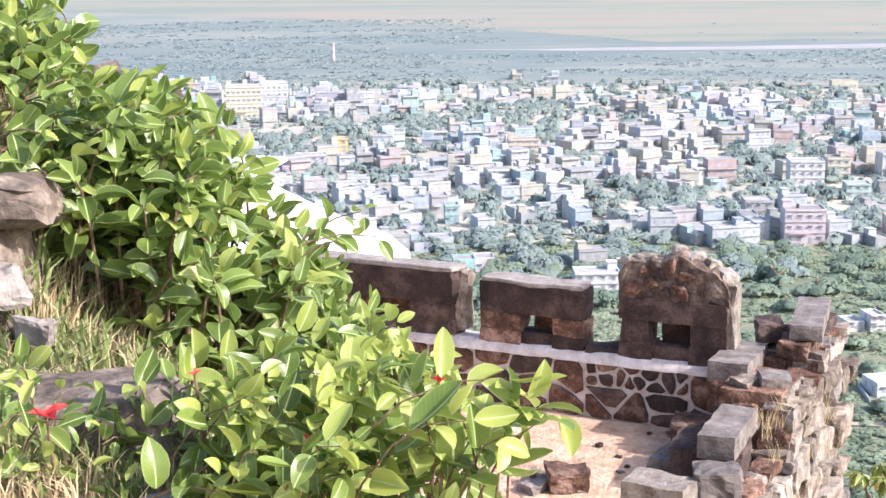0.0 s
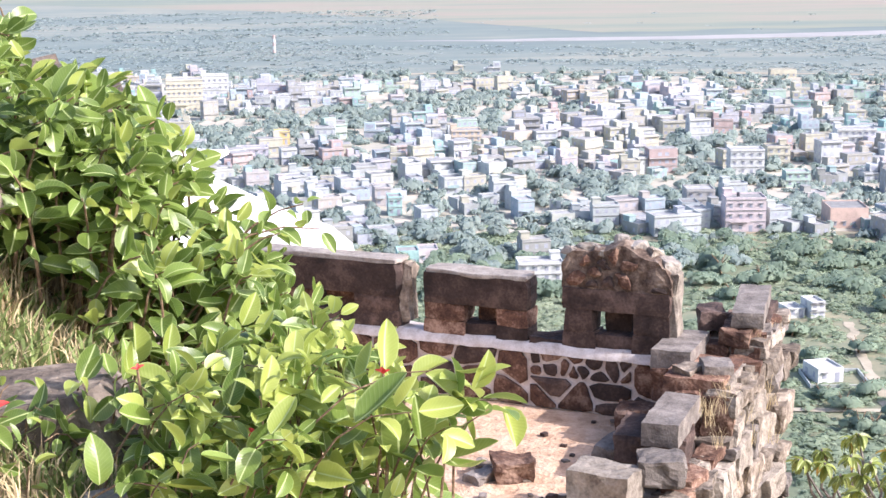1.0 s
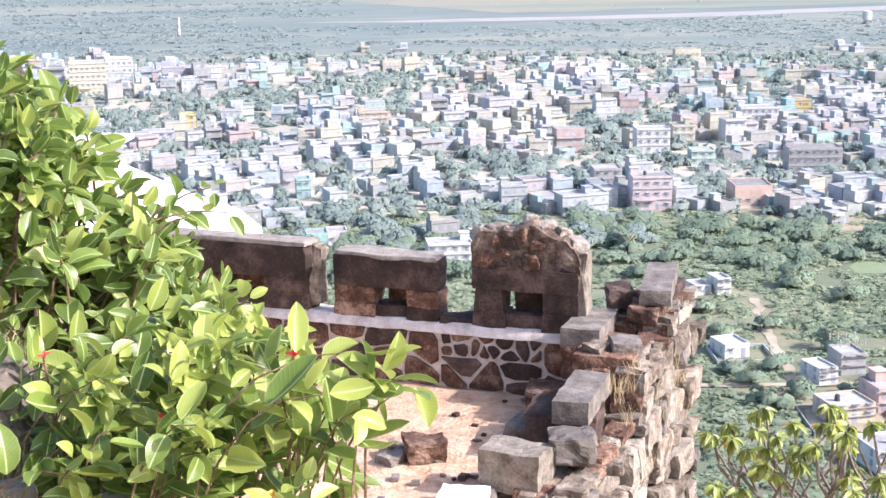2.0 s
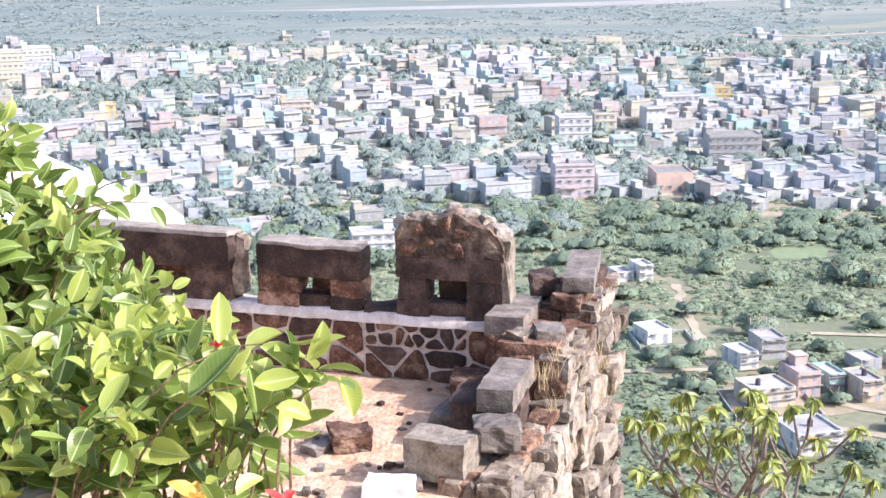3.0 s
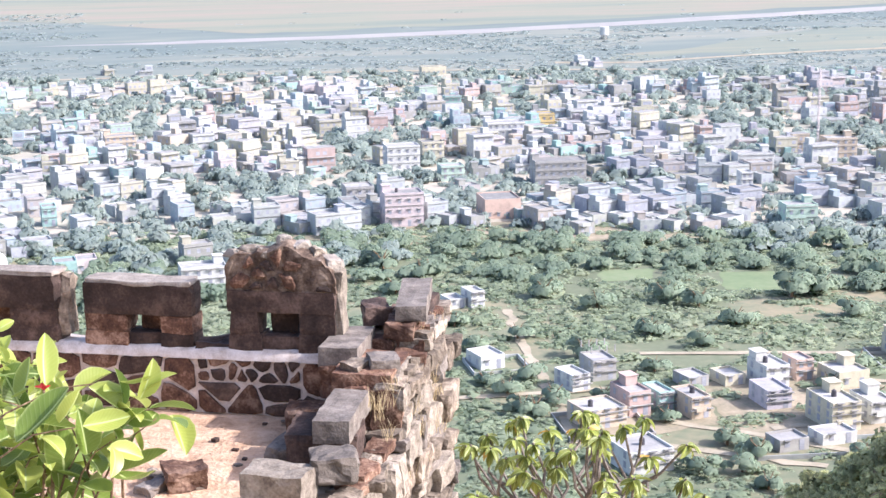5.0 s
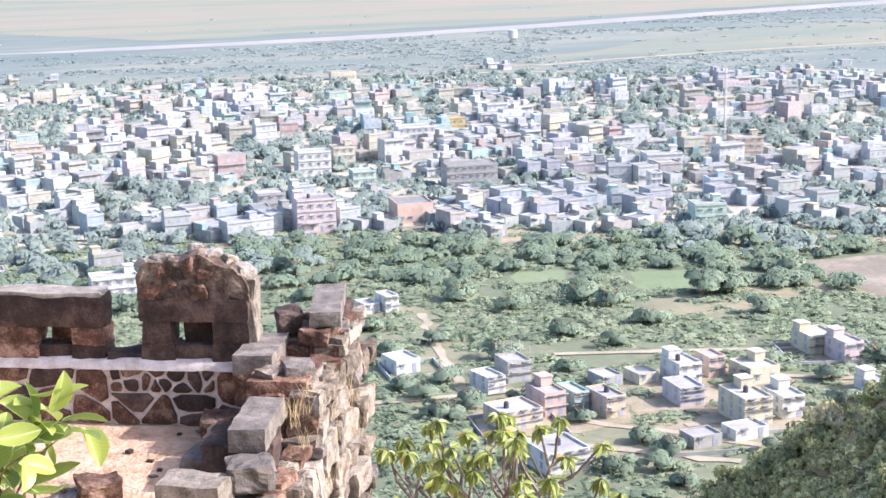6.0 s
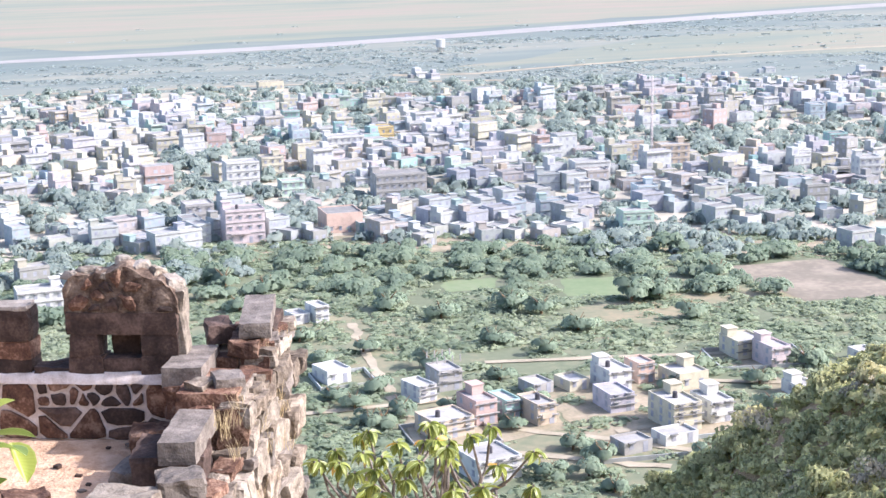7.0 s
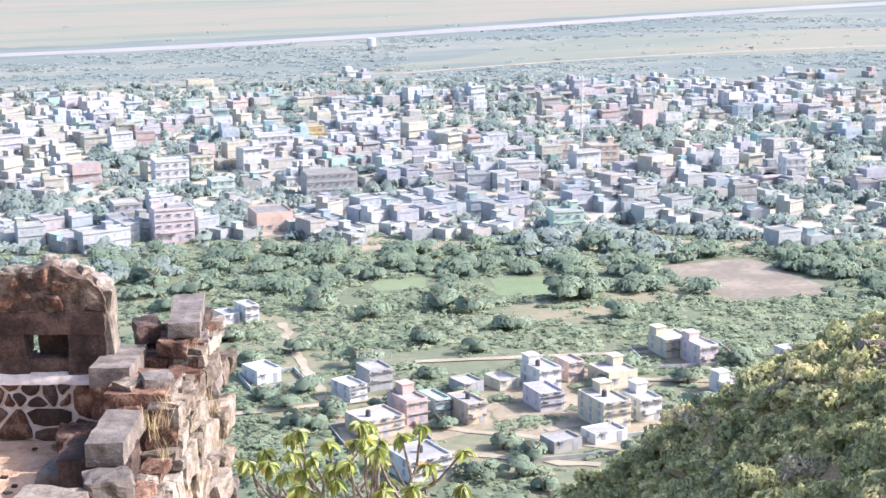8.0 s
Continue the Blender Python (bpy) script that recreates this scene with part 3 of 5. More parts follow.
# ruined side parapet: stepped core with face stones
STEPS = [(8.2, 9.75, -0.25), (9.75, 10.35, 0.10), (10.35, 11.42, 0.12), (11.42, 12.35, 0.50), (12.35, 13.58, 0.64)]
UI, UO = -3.12, -2.60
bm = bmesh.new()
for a, b, z in STEPS:
    add_box(bm, UI, UO - 0.09, a, b, -6.0, z - 0.03)
wall_east = part("wall_east", bm, mortar)
wall_east.matrix_world = BASTION
tagged(wall_east, "ruined stepped rubble parapet of tan stones", "wall", kind="structure")
for a, b, z in STEPS:
    zz = -1.3
    while zz < z - 0.04:
        hh = min(rng.uniform(0.10, 0.32), z - zz)
        if z - zz - hh < 0.08:
            hh = z - zz
        k = a - 0.02
        while k < b:
            ww = rng.uniform(0.16, 0.52)
            if k + ww > b - 0.1:
                ww = b + 0.02 - k
            dp = rng.uniform(0.16, 0.26)
            ob = part("stone", rough_block(dp, ww * 0.97, hh * rng.uniform(0.88, 1.0), rng.random() * 90, 0.032, 5, 0.0, 0.16), rng.choice((tan_stone, tan_stone, pale_rubble, grey_stone)), wall_east)
            ob.matrix_local = pose(UO - dp / 2 + rng.choice((-0.06, -0.01, 0.03, 0.07)), k + ww / 2, zz, rng.uniform(-5, 5), rng.uniform(-3, 3), rng.uniform(-10, 10))
            k += ww
        zz += hh
    for poly in cells(rng, a, b, -4.0, -1.3, max(4, int((b - a) * 14)), 1.4):
        ob = part("stone", cell_stone(poly, 0.010, rng.uniform(0.02, 0.075), rng), tan_stone, wall_east)
        ob.matrix_local = pose(UO, 0, 0, 0, 0, 90)
    for poly in cells(rng, -b, -a, -0.1, z, max(2, int((b - a) * (z + 0.1) * 14)), 1.6) if z > 0 else []:
        ob = part("stone", cell_stone(poly, 0.010, rng.uniform(0.02, 0.05), rng), rng.choice((basalt, basalt_red)), wall_east)
        ob.matrix_local = pose(UI, 0, 0, 0, 0, -90)
    # rubble along the top
    k = a
    while k < b - 0.1:
        w = rng.uniform(0.14, 0.34)
        for uu in (UO - 0.13,) if rng.random() < 0.7 else (UI + 0.13, UO - 0.13):
            ob = part("stone", rough_block(rng.uniform(0.16, 0.28), w, rng.uniform(0.05, 0.12), rng.random() * 90, 0.035, 3), rng.choice((grey_stone, tan_stone, tan_stone, basalt_red)), wall_east)
            ob.matrix_local = pose(uu, k + w / 2, z - 0.06, rng.uniform(-6, 6), rng.uniform(-6, 6), rng.uniform(-12, 12))
        k += w
for poly in cells(rng, UI, UO, -0.5, 0.1, 8, 1.3):
    ob = part("stone", cell_stone(poly, 0.01, 0.04, rng), tan_stone, wall_east)
    ob.location = (0, 9.75, 0)

loose("stone_block", 0.27, 1.05, 0.13, -2.82, 12.93, 0.77, 9, grey_stone, "long pale grey dressed slab on the corner", 1)
loose("stone_block", 0.28, 0.5, 0.14, -2.83, 12.55, 0.63, 2, basalt_red, "rust-stained dark stone under a slab", 2, 0.03)
loose("stone_block", 0.28, 0.5, 0.14, -2.83, 13.2, 0.63, 2, basalt, "dark stone under a pale slab", 3, 0.03)
loose("stone_block", 0.22, 0.3, 0.17, -3.12, 12.75, 0.66, 20, basalt, "broken dark stone beside a grey slab", 4, 0.035)
loose("stone_block", 0.33, 0.70, 0.175, -3.22, 12.12, 0.525, 2, grey_stone, "grey dressed block lying across the parapet", 5)
loose("stone_block", 0.44, 0.7, 0.26, -3.17, 12.08, 0.28, 3, basalt_red, "brown rubble stone below a grey block", 6, 0.035)
big = loose("stone_block", 0.50, 0.70, 0.48, -2.94, 11.78, 0.12, 2, basalt_red, "large squared brown stone with a plastered sunlit side", 21, 0.016, 6)
plaster = part("plaster_face", rough_block(0.05, 0.66, 0.40, 22, 0.016, 5, 0.0, 0.1), pale_rubble, big, "pale broken plaster")
plaster.location = (0.255, 0, 0.05)
loose("stone_block", 0.24, 0.30, 0.09, -2.82, 11.72, 0.585, 24, grey_stone, "flat weathered stone on a squared block", 23, 0.02)
loose("stone_block", 0.17, 0.22, 0.07, -3.02, 11.60, 0.585, -20, tan_stone, "small tan stone on a squared block", 24, 0.025)
loose("stone_block", 0.28, 0.80, 0.18, -2.97, 10.95, 0.32, 3, grey_stone, "pale grey dressed slab on dark rubble", 7)
loose("stone_block", 0.56, 0.62, 0.24, -3.1, 10.98, 0.09, 8, basalt, "dark flat stone below a dressed slab", 8, 0.03)
loose("stone_block", 0.32, 0.34, 0.28, -3.42, 11.55, 0.0, 14, basalt_red, "squat brown stone at the wall foot", 9, 0.04)
loose("stone_block", 0.30, 0.4, 0.14, -3.42, 11.1, 0.0, -12, grey_stone, "flat grey stone on the terrace floor", 10, 0.03)
loose("stone_block", 0.46, 0.34, 0.30, -3.17, 9.95, 0.04, -4, pale_rubble, "squared stone with brown plastered face", 11, 0.02)
loose("stone_block", 0.34, 0.3, 0.2, -2.85, 10.25, 0.18, 20, grey_stone, "rough grey rubble stone on the parapet", 12, 0.04)
loose("stone_block", 0.30, 0.24, 0.2, -4.02, 10.35, -0.02, 30, basalt_red, "brown broken stone lying on sandy soil", 13, 0.04, group="loose stones on the terrace")
loose("stone_block", 0.30, 0.22, 0.07, -4.42, VA + 0.14, LEDGE + 0.005, 8, basalt, "flat dark stone on the ledge between merlons", 14, 0.03)
loose("stone_block", 0.36, 0.28, 0.12, -3.44, 9.58, -0.02, 10, whitewash, "white-painted stone on the terrace floor", 15, 0.02, group="loose stones on the terrace")
loose("stone_block", 0.12, 0.12, 0.09, -3.32, 9.72, -0.01, 40, grey_stone, "small grey stone beside a squared block", 16, 0.03, group="loose stones on the terrace")
loose("stone_block", 0.2, 0.16, 0.10, -4.22, 10.2, -0.02, 60, grey_stone, "pale broken rubble stone on sandy soil", 17, 0.04, group="loose stones on the terrace")
loose("stone_block", 0.14, 0.12, 0.08, -4.3, 10.45, -0.02, 20, tan_stone, "small tan rubble stone on sandy soil", 18, 0.04, group="loose stones on the terrace")
for i in range(26):
    s = rng.uniform(0.025, 0.075)
    loose("pebble", s * 1.1, s * 0.8, s * 0.5, rng.uniform(-4.9, -3.5), rng.uniform(8.9, 11.9), -0.01, rng.uniform(0, 180), rng.choice((grey_stone, tan_stone, basalt)), "small loose stone on sandy soil", 20 + i, s * 0.2, 3, "stone", "loose stones on the terrace")

# front faces of the steps, dark in their own shade
for (a0, b0, z0), (a, b, z) in zip(STEPS, STEPS[1:]):
    for k in range(2):
        w = (UO - UI) / 2
        ob = part("stone", rough_block(w * 0.98, 0.2, z - z0 - 0.01, rng.random() * 90, 0.03, 4), rng.choice((basalt_red, tan_stone)), wall_east)
        ob.matrix_local = pose(UI + w * (k + 0.5), a + 0.06, z0, 0, 0, rng.uniform(-6, 6))

# whitewashed shrine behind the parapet
shrine = thing("shrine", pose(-1.64, 19.0, -2.64, 0, 0, -16), "small whitewashed shrine with a sloping vaulted roof", "shrine")
bm = bmesh.new()
prev = None
prof = [(-3.2, 0.0), (-3.2, 3.6), (-2.4, 3.62), (-1.2, 3.35), (-0.3, 2.98), (0.5, 2.72), (0.78, 2.5), (0.84, 2.2), (0.86, 0.0)]
for y in (-1.4, 1.6):
    cur = [bm.verts.new((x, y, z)) for x, z in prof]
    if prev:
        for i in range(len(prof) - 1):
            bm.faces.new((prev[i], prev[i + 1], cur[i + 1], cur[i]))
        bm.faces.new(cur)
        bm.faces.new(prev[::-1])
    prev = cur
bmesh.ops.recalc_face_normals(bm, faces=bm.faces[:])
part("body", bm, whitewash, shrine)
part("cornice", rough_block(2.2, 3.1, 0.10, 3, 0.006, 2), whitewash, shrine, "white projecting cornice slab").location = (-2.0, 0.1, 3.62)

# ---- town ----
rng = random.Random(21)


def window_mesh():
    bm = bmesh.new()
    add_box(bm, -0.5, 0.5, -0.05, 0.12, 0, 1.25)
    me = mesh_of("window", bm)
    me.materials.append(window_hazed)
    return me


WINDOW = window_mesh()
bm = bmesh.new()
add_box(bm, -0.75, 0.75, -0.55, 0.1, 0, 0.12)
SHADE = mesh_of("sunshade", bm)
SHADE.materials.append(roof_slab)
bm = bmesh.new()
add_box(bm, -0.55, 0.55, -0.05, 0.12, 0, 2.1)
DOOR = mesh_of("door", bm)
DOOR.materials.append(window_hazed)
bm = bmesh.new()
bmesh.ops.create_cone(bm, cap_ends=True, segments=12, radius1=0.55, radius2=0.5, depth=1.2, matrix=pose(0, 0, 0.6))
bmesh.ops.create_cone(bm, cap_ends=True, segments=12, radius1=0.5, radius2=0.2, depth=0.2, matrix=pose(0, 0, 1.3))
TANK = mesh_of("water_tank", bm)
TANK.materials.append(tank_black)


near = "houses in the scrub below the hill"


def house_body(w, d, h, para=0.45, t=0.2):
    """Outer walls with a parapet round a sunken flat roof."""
    bm = bmesh.new()
    o = [(-w / 2, -d / 2), (w / 2, -d / 2), (w / 2, d / 2), (-w / 2, d / 2)]
    q = [(x * (1 - 2 * t / w), y * (1 - 2 * t / d)) for x, y in o]
    lo, hi = [bm.verts.new((*p, -1.0)) for p in o], [bm.verts.new((*p, h)) for p in o]
    ih, il = [bm.verts.new((*p, h)) for p in q], [bm.verts.new((*p, h - para)) for p in q]
    for i in range(4):
        j = (i + 1) % 4
        bm.faces.new((lo[i], lo[j], hi[j], hi[i]))
        bm.faces.new((hi[i], hi[j], ih[j], ih[i]))
        bm.faces.new((ih[i], ih[j], il[j], il[i]))
    return bm


def house(name, x, y, w, d, h, yaw, mat, label, floors=2, stair=True, tank=False, balcony=False, group="houses of the town", shades=True):
    if group == near:
        w, h, d = w * 0.78, h * 0.66 + 0.3, d * 1.05
    ob = thing(name, pose(x, y, PLAIN + 0.05, 0, 0, yaw), label, "house", group)
    wall = part("wall", house_body(w, d, h), mat, ob)
    bm = bmesh.new()
    add_box(bm, -w / 2 + 0.15, w / 2 - 0.15, -d / 2 + 0.15, d / 2 - 0.15, h - 0.6, h - 0.43)
    part("roof", bm, white_roof if group == near else roof_slab, ob, "flat limewashed roof" if group == near else "flat cement roof")
    fh = (h - 0.7) / floors
    if floors > 1:
        for f in range(1, floors + 1):
            bm = bmesh.new()
            e = 0.4 if group == near else 0.22
            add_box(bm, -w / 2 - e, w / 2 + e, -d / 2 - e, -d / 2 + 0.05, fh * f - 0.12, fh * f + 0.06)
            part("floor_band", bm, roof_slab, ob)
    nx, ny = max(2, int(w / 2.6)), max(1, int(d / 3.4))
    for f in range(floors):
        z = fh * f + 0.9
        for i in range(nx):
            px = -w / 2 + (i + 0.5) * w / nx
            if f == 0 and i == nx // 2:
                part("door", DOOR, None, ob).location = (px, -d / 2, 0.05)
                continue
            o = part("window", WINDOW, None, ob)
            o.location = (px, -d / 2, z)
            if shades:
                part("sunshade", SHADE, None, o).location = (0, 0, 1.35)
        for i in range(ny):
            py = -d / 2 + (i + 0.5) * d / ny
            for sx, rz in ((w / 2, 90), (-w / 2, -90)):
                part("window", WINDOW, None, ob).matrix_local = pose(sx, py, z, 0, 0, rz)
    if balcony:
        bm = bmesh.new()
        add_box(bm, -w * 0.4, w * 0.1, -d / 2 - 1.2, -d / 2 + 0.02, fh - 0.15, fh)
        add_box(bm, -w * 0.4, w * 0.1, -d / 2 - 1.2, -d / 2 - 1.1, fh, fh + 0.9)
        part("balcony", bm, mat, ob)
    if stair:
        bm = bmesh.new()
        sx, sy = (-1 if rng.random() < 0.5 else 1) * (w / 2 - 1.6), d / 2 - 1.7
        add_box(bm, sx - 1.3, sx + 1.3, sy - 1.5, sy + 1.5, h - 0.7, h + 1.6)
        add_box(bm, sx - 1.5, sx + 1.5, sy - 1.7, sy + 1.7, h + 1.6, h + 1.75)
        part("stair_head", bm, mat, ob)
    if tank:
        part("water_tank", TANK, None, ob, "black plastic water tank").location = (rng.uniform(-w / 4, w / 4), 0, h - 0.43)
    return ob


WHITE, CREAM, PINK, TEAL = paint("white_paint", (0.82, 0.82, 0.81)), paint("cream_paint", (0.80, 0.72, 0.52)), paint("pink_paint", (0.78, 0.52, 0.48)), paint("teal_paint", (0.42, 0.74, 0.70))
PEACH, GREY, LILAC, ORANGE = paint("peach_paint", (0.80, 0.62, 0.46)), paint("grey_cement", (0.52, 0.50, 0.49)), paint("lilac_paint", (0.70, 0.64, 0.76)), paint("orange_yellow_paint", (0.95, 0.66, 0.20))
GREEN, CYAN, BLUSH, BLUE = paint("mint_paint", (0.60, 0.82, 0.68)), paint("cyan_paint", (0.16, 0.68, 0.90)), paint("pale_pink_paint", (0.82, 0.66, 0.70)), paint("pale_blue_paint", (0.62, 0.76, 0.86))
BROWN = paint("brick_pink_wall", (0.92, 0.60, 0.47))
# duller, cooler versions of the house paints, with distance haze in the colour
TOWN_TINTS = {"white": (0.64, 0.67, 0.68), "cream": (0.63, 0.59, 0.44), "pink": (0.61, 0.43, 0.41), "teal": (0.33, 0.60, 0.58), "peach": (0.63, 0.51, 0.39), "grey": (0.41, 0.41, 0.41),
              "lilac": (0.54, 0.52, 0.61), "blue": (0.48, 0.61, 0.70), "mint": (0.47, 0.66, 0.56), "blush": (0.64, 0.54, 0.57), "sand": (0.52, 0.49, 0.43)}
TOWN_PAINTS = [paint("hazed_" + n + "_paint", c) for n, c in TOWN_TINTS.items()]
TOWN_MIX = [3, 3, 3, 3, 3, 3, 3, 4, 4, 4, 5, 6, 7, 8, 8, 9, 10, 10, 11, 12, 13, 13]
# houses below the hill
house("house", 94, 320, 7.6, 7, 4.4, 11, WHITE, "single-storey house with bright white flat roof", 1, False, group=near)
house("house", 106, 372, 4.8, 6, 6.2, 10, WHITE, "small white two-storey house in scrub", 2, False, group=near)
house("house", 101, 373, 5.5, 6, 3.4, 10, WHITE, "low white annexe beside small house", 1, False, group=near)
hp = house("house", 115, 305, 7.0, 7, 6.6, 4, GREY, "grey two-storey house with bare roof columns", 2, False, group=near)
for i in range(8):
    bm = bmesh.new()
    add_box(bm, -0.12, 0.12, -0.12, 0.12, 0, 1.5)
    part("column", bm, GREY, hp).location = (-2.8 + (i % 4) * 1.85, -2.8 + (i // 4) * 5.4, 6.0)
house("house", 107, 299, 5.6, 7, 5.2, 13, WHITE, "plain white two-storey house", 2, False, group=near)
house("house", 104, 276, 11.4, 8, 5.4, 9, PEACH, "wide peach house with white flat roof", 2, False, True, group=near)
house("house", 113, 281, 6.2, 8, 7.4, 7, PINK, "salmon pink two-storey house", 2, True, group=near)
house("house", 119, 281, 4.4, 7, 6.2, 7, TEAL, "narrow teal painted house", 2, False, group=near)
house("house", 124, 276, 5.6, 8, 6.4, 7, PEACH, "peach house with balcony", 2, False, True, True, group=near)
house("house", 148, 290, 7.0, 8, 6.9, 3, WHITE, "white two-storey house with balcony", 2, True, True, True, group=near)
house("house", 156, 292, 5.2, 6, 6.6, 3, BROWN, "unfinished brick-coloured house with white roof", 2, False, group=near)
house("house", 132, 294, 6.4, 6, 3.2, 9, GREY, "low grey house with flat roof", 1, False, group=near)
house("house", 140, 293, 6.4, 6, 3.2, 8, CREAM, "low cream house with flat roof", 1, False, group=near)
house("house", 142, 277, 7.0, 8, 5.6, 0, LILAC, "lilac grey house with wide white roof", 2, False, group=near)
house("house", 163, 285, 9.5, 8, 5.2, 4, CREAM, "cream house with broad flat roof", 1, True, group=near)
house("house", 148, 262, 8.0, 10, 8.4, 1, CREAM, "large cream three-storey house with roof terrace", 3, True, True, True, group=near)
house("house", 157, 263, 6.5, 8, 6.6, 1, WHITE, "white grey house with arched porch", 2, True, False, True, group=near)
house("house", 133, 252, 8.0, 5, 3.2, 5, GREY, "long low grey shed", 1, False, group=near)
house("house", 143, 253, 9.5, 5, 3.0, 4, WHITE, "long low white-roofed shed", 1, False, group=near)
house("house", 187, 300, 9.4, 8, 6.2, 0, CREAM, "beige two-storey house with open terrace", 2, True, group=near)
house("house", 189, 291, 6.2, 8, 7.0, 0, BLUSH, "pale pink two-storey house", 2, True, False, True, group=near)
house("house", 182, 269, 6.3, 6, 3.6, 2, WHITE, "low white house among trees", 1, True, group=near)
house("house", 209, 284, 5.7, 6, 3.6, 0, WHITE, "low white house behind the wooded spur", 1, False, group=near)
house("house", 103, 251, 11.3, 9, 6.0, 7, WHITE, "white flat-roofed house below the tree", 2, False, True, group=near)
for x, y, w, d, yaw in ((104, 273, 17, 16, -5), (138, 249, 26, 9, -9), (188, 295, 22, 16, -14), (96, 318, 13, 12, -3)):
    ob = thing("compound_wall", pose(x, y, PLAIN, 0, 0, yaw), "low pale plastered wall round a house plot", "wall", "compound walls below the hill")
    for x0, x1, y0, y1 in ((-w / 2, w / 2, -d / 2, -d / 2 + 0.25), (-w / 2, w / 2, d / 2 - 0.25, d / 2), (-w / 2, -w / 2 + 0.25, -d / 2 + 0.26, d / 2 - 0.26), (w / 2 - 0.25, w / 2, -d / 2 + 0.26, d / 2 - 0.26)):
        bm = bmesh.new()
        add_box(bm, x0, x1, y0, y1, -0.5, 0.9)
        part("panel", bm, house_paint, ob)
# landmarks of the town
house("house", 197, 640, 16.4, 10, 9.0, -4, WHITE, "long white three-storey block", 3, True)
house("house", 226, 674, 9.6, 8, 7.2, -5, ORANGE, "orange-yellow house with arched front", 2, False)
house("house", 153, 596, 8.8, 9, 9.0, -2, CREAM, "cream painted three-storey house", 3, True)
house("house", 138, 584, 12.9, 9, 9.8, -2, WHITE, "white three-storey house with ribbon windows", 3, False)
house("house", 150, 555, 8.8, 8, 5.8, -3, GREEN, "mint green two-storey town house", 2, False)
house("house", 147, 484, 12.0, 14, 6.6, -4, BROWN, "long hall with plain brick-pink wall", 1, False)
house("house", 104, 505, 9.4, 9, 9.2, -1, GREY, "grey cement three-storey house", 3, False)
house("house", 113, 479, 12.6, 9, 11.0, -2, BLUSH, "pale pink four-storey house with terraces", 3, True, True, True)
house("house", 118, 744, 9.0, 8, 5.4, 0, CYAN, "bright cyan painted town house", 2, False)
house("house", 238, 920, 15.2, 8, 5.0, -3, CREAM, "long pale shed beside the railway", 1, False)
house("house", 185, 534, 19.0, 10, 9.2, -5, GREY, "long grey three-storey block", 3, True)
house("house", 262, 532, 14.0, 9, 8.2, -8, WHITE, "wide plain white town house", 2, True)
house("house", 243, 499, 4.2, 6, 7.2, -8, WHITE, "narrow tall white town house", 3, False)
house("house", 232, 438, 10.3, 8, 7.4, -9, GREEN, "pale green and white house at the town edge", 2, True, False, True)
house("house", 260, 484, 7.4, 8, 6.2, -9, BLUE, "pale blue-white town house", 2, True)
house("house", 310, 554, 12.4, 9, 8.6, -9, PEACH, "peach three-storey house beside the mast", 3, True)
house("house", 386, 550, 7.8, 8, 8.4, -12, TEAL, "teal green three-storey house", 3, False)
house("house", 356, 487, 8.5, 8, 9.1, -12, WHITE, "tall plain white town house", 3, True)
house("house", 441, 646, 7.7, 8, 7.5, -12, BLUE, "pale blue painted town house", 2, False)
house("house", -102, 802, 18.4, 14, 17.0, 7, CREAM, "cream four-storey apartment block with balconies", 4, True, False, True)
house("house", -93, 864, 15.0, 10, 12.5, 7, WHITE, "white and cream apartment block", 3, True)
house("house", -45, 682, 6.7, 7, 6.0, 6, ORANGE, "small ochre painted town house", 2, False)
house("house", 3, 515, 4.7, 7, 6.6, 4, TEAL, "narrow pale turquoise house", 2, False)
house("house", 35, 665, 13.0, 9, 7.6, 3, PEACH, "peach three-storey town house", 3, True)
house("house", -54, 633, 12.8, 8, 6.3, 6, LILAC, "long lilac painted town house", 2, False)
house("house", 6, 439, 6.2, 7, 4.6, 4, TEAL, "low teal painted shed", 1, False)
house("house", 12, 443, 5.6, 7, 4.2, 3, BLUSH, "low mauve painted shed", 1, False)
house("house", 42, 416, 12.3, 8, 5.8, 1, WHITE, "white two-storey house above scrub", 2, True)

TAKEN = [(o.location.x, o.location.y) for o in scene.objects if o.get("category") == "house"]
WOODS = [(9, 545, 42), (16, 520, 30), (20, 560, 35), (12.5, 655, 30), (25, 625, 26), (30, 690, 55), (33, 545, 20), (37, 560, 18), (24, 720, 40), (4, 470, 40), (1, 445, 35),
         (6.5, 570, 30), (-3, 600, 35), (-9, 640, 40), (27, 830, 50), (18, 800, 40), (22.5, 900, 60), (10, 450, 40), (40, 640, 60), (13, 800, 35), (-1, 760, 45), (29, 470, 30), (6, 650, 25), (19.5, 610, 28)]


def in_wood(x, y):
    return any(math.hypot(x - polar(a, r)[0], y - polar(a, r)[1]) < k * 0.72 for a, r, k in WOODS)


def town_edge(az):
    return 478 + 6 * math.sin(az * 0.5) - (48 if az < 9 else 0)


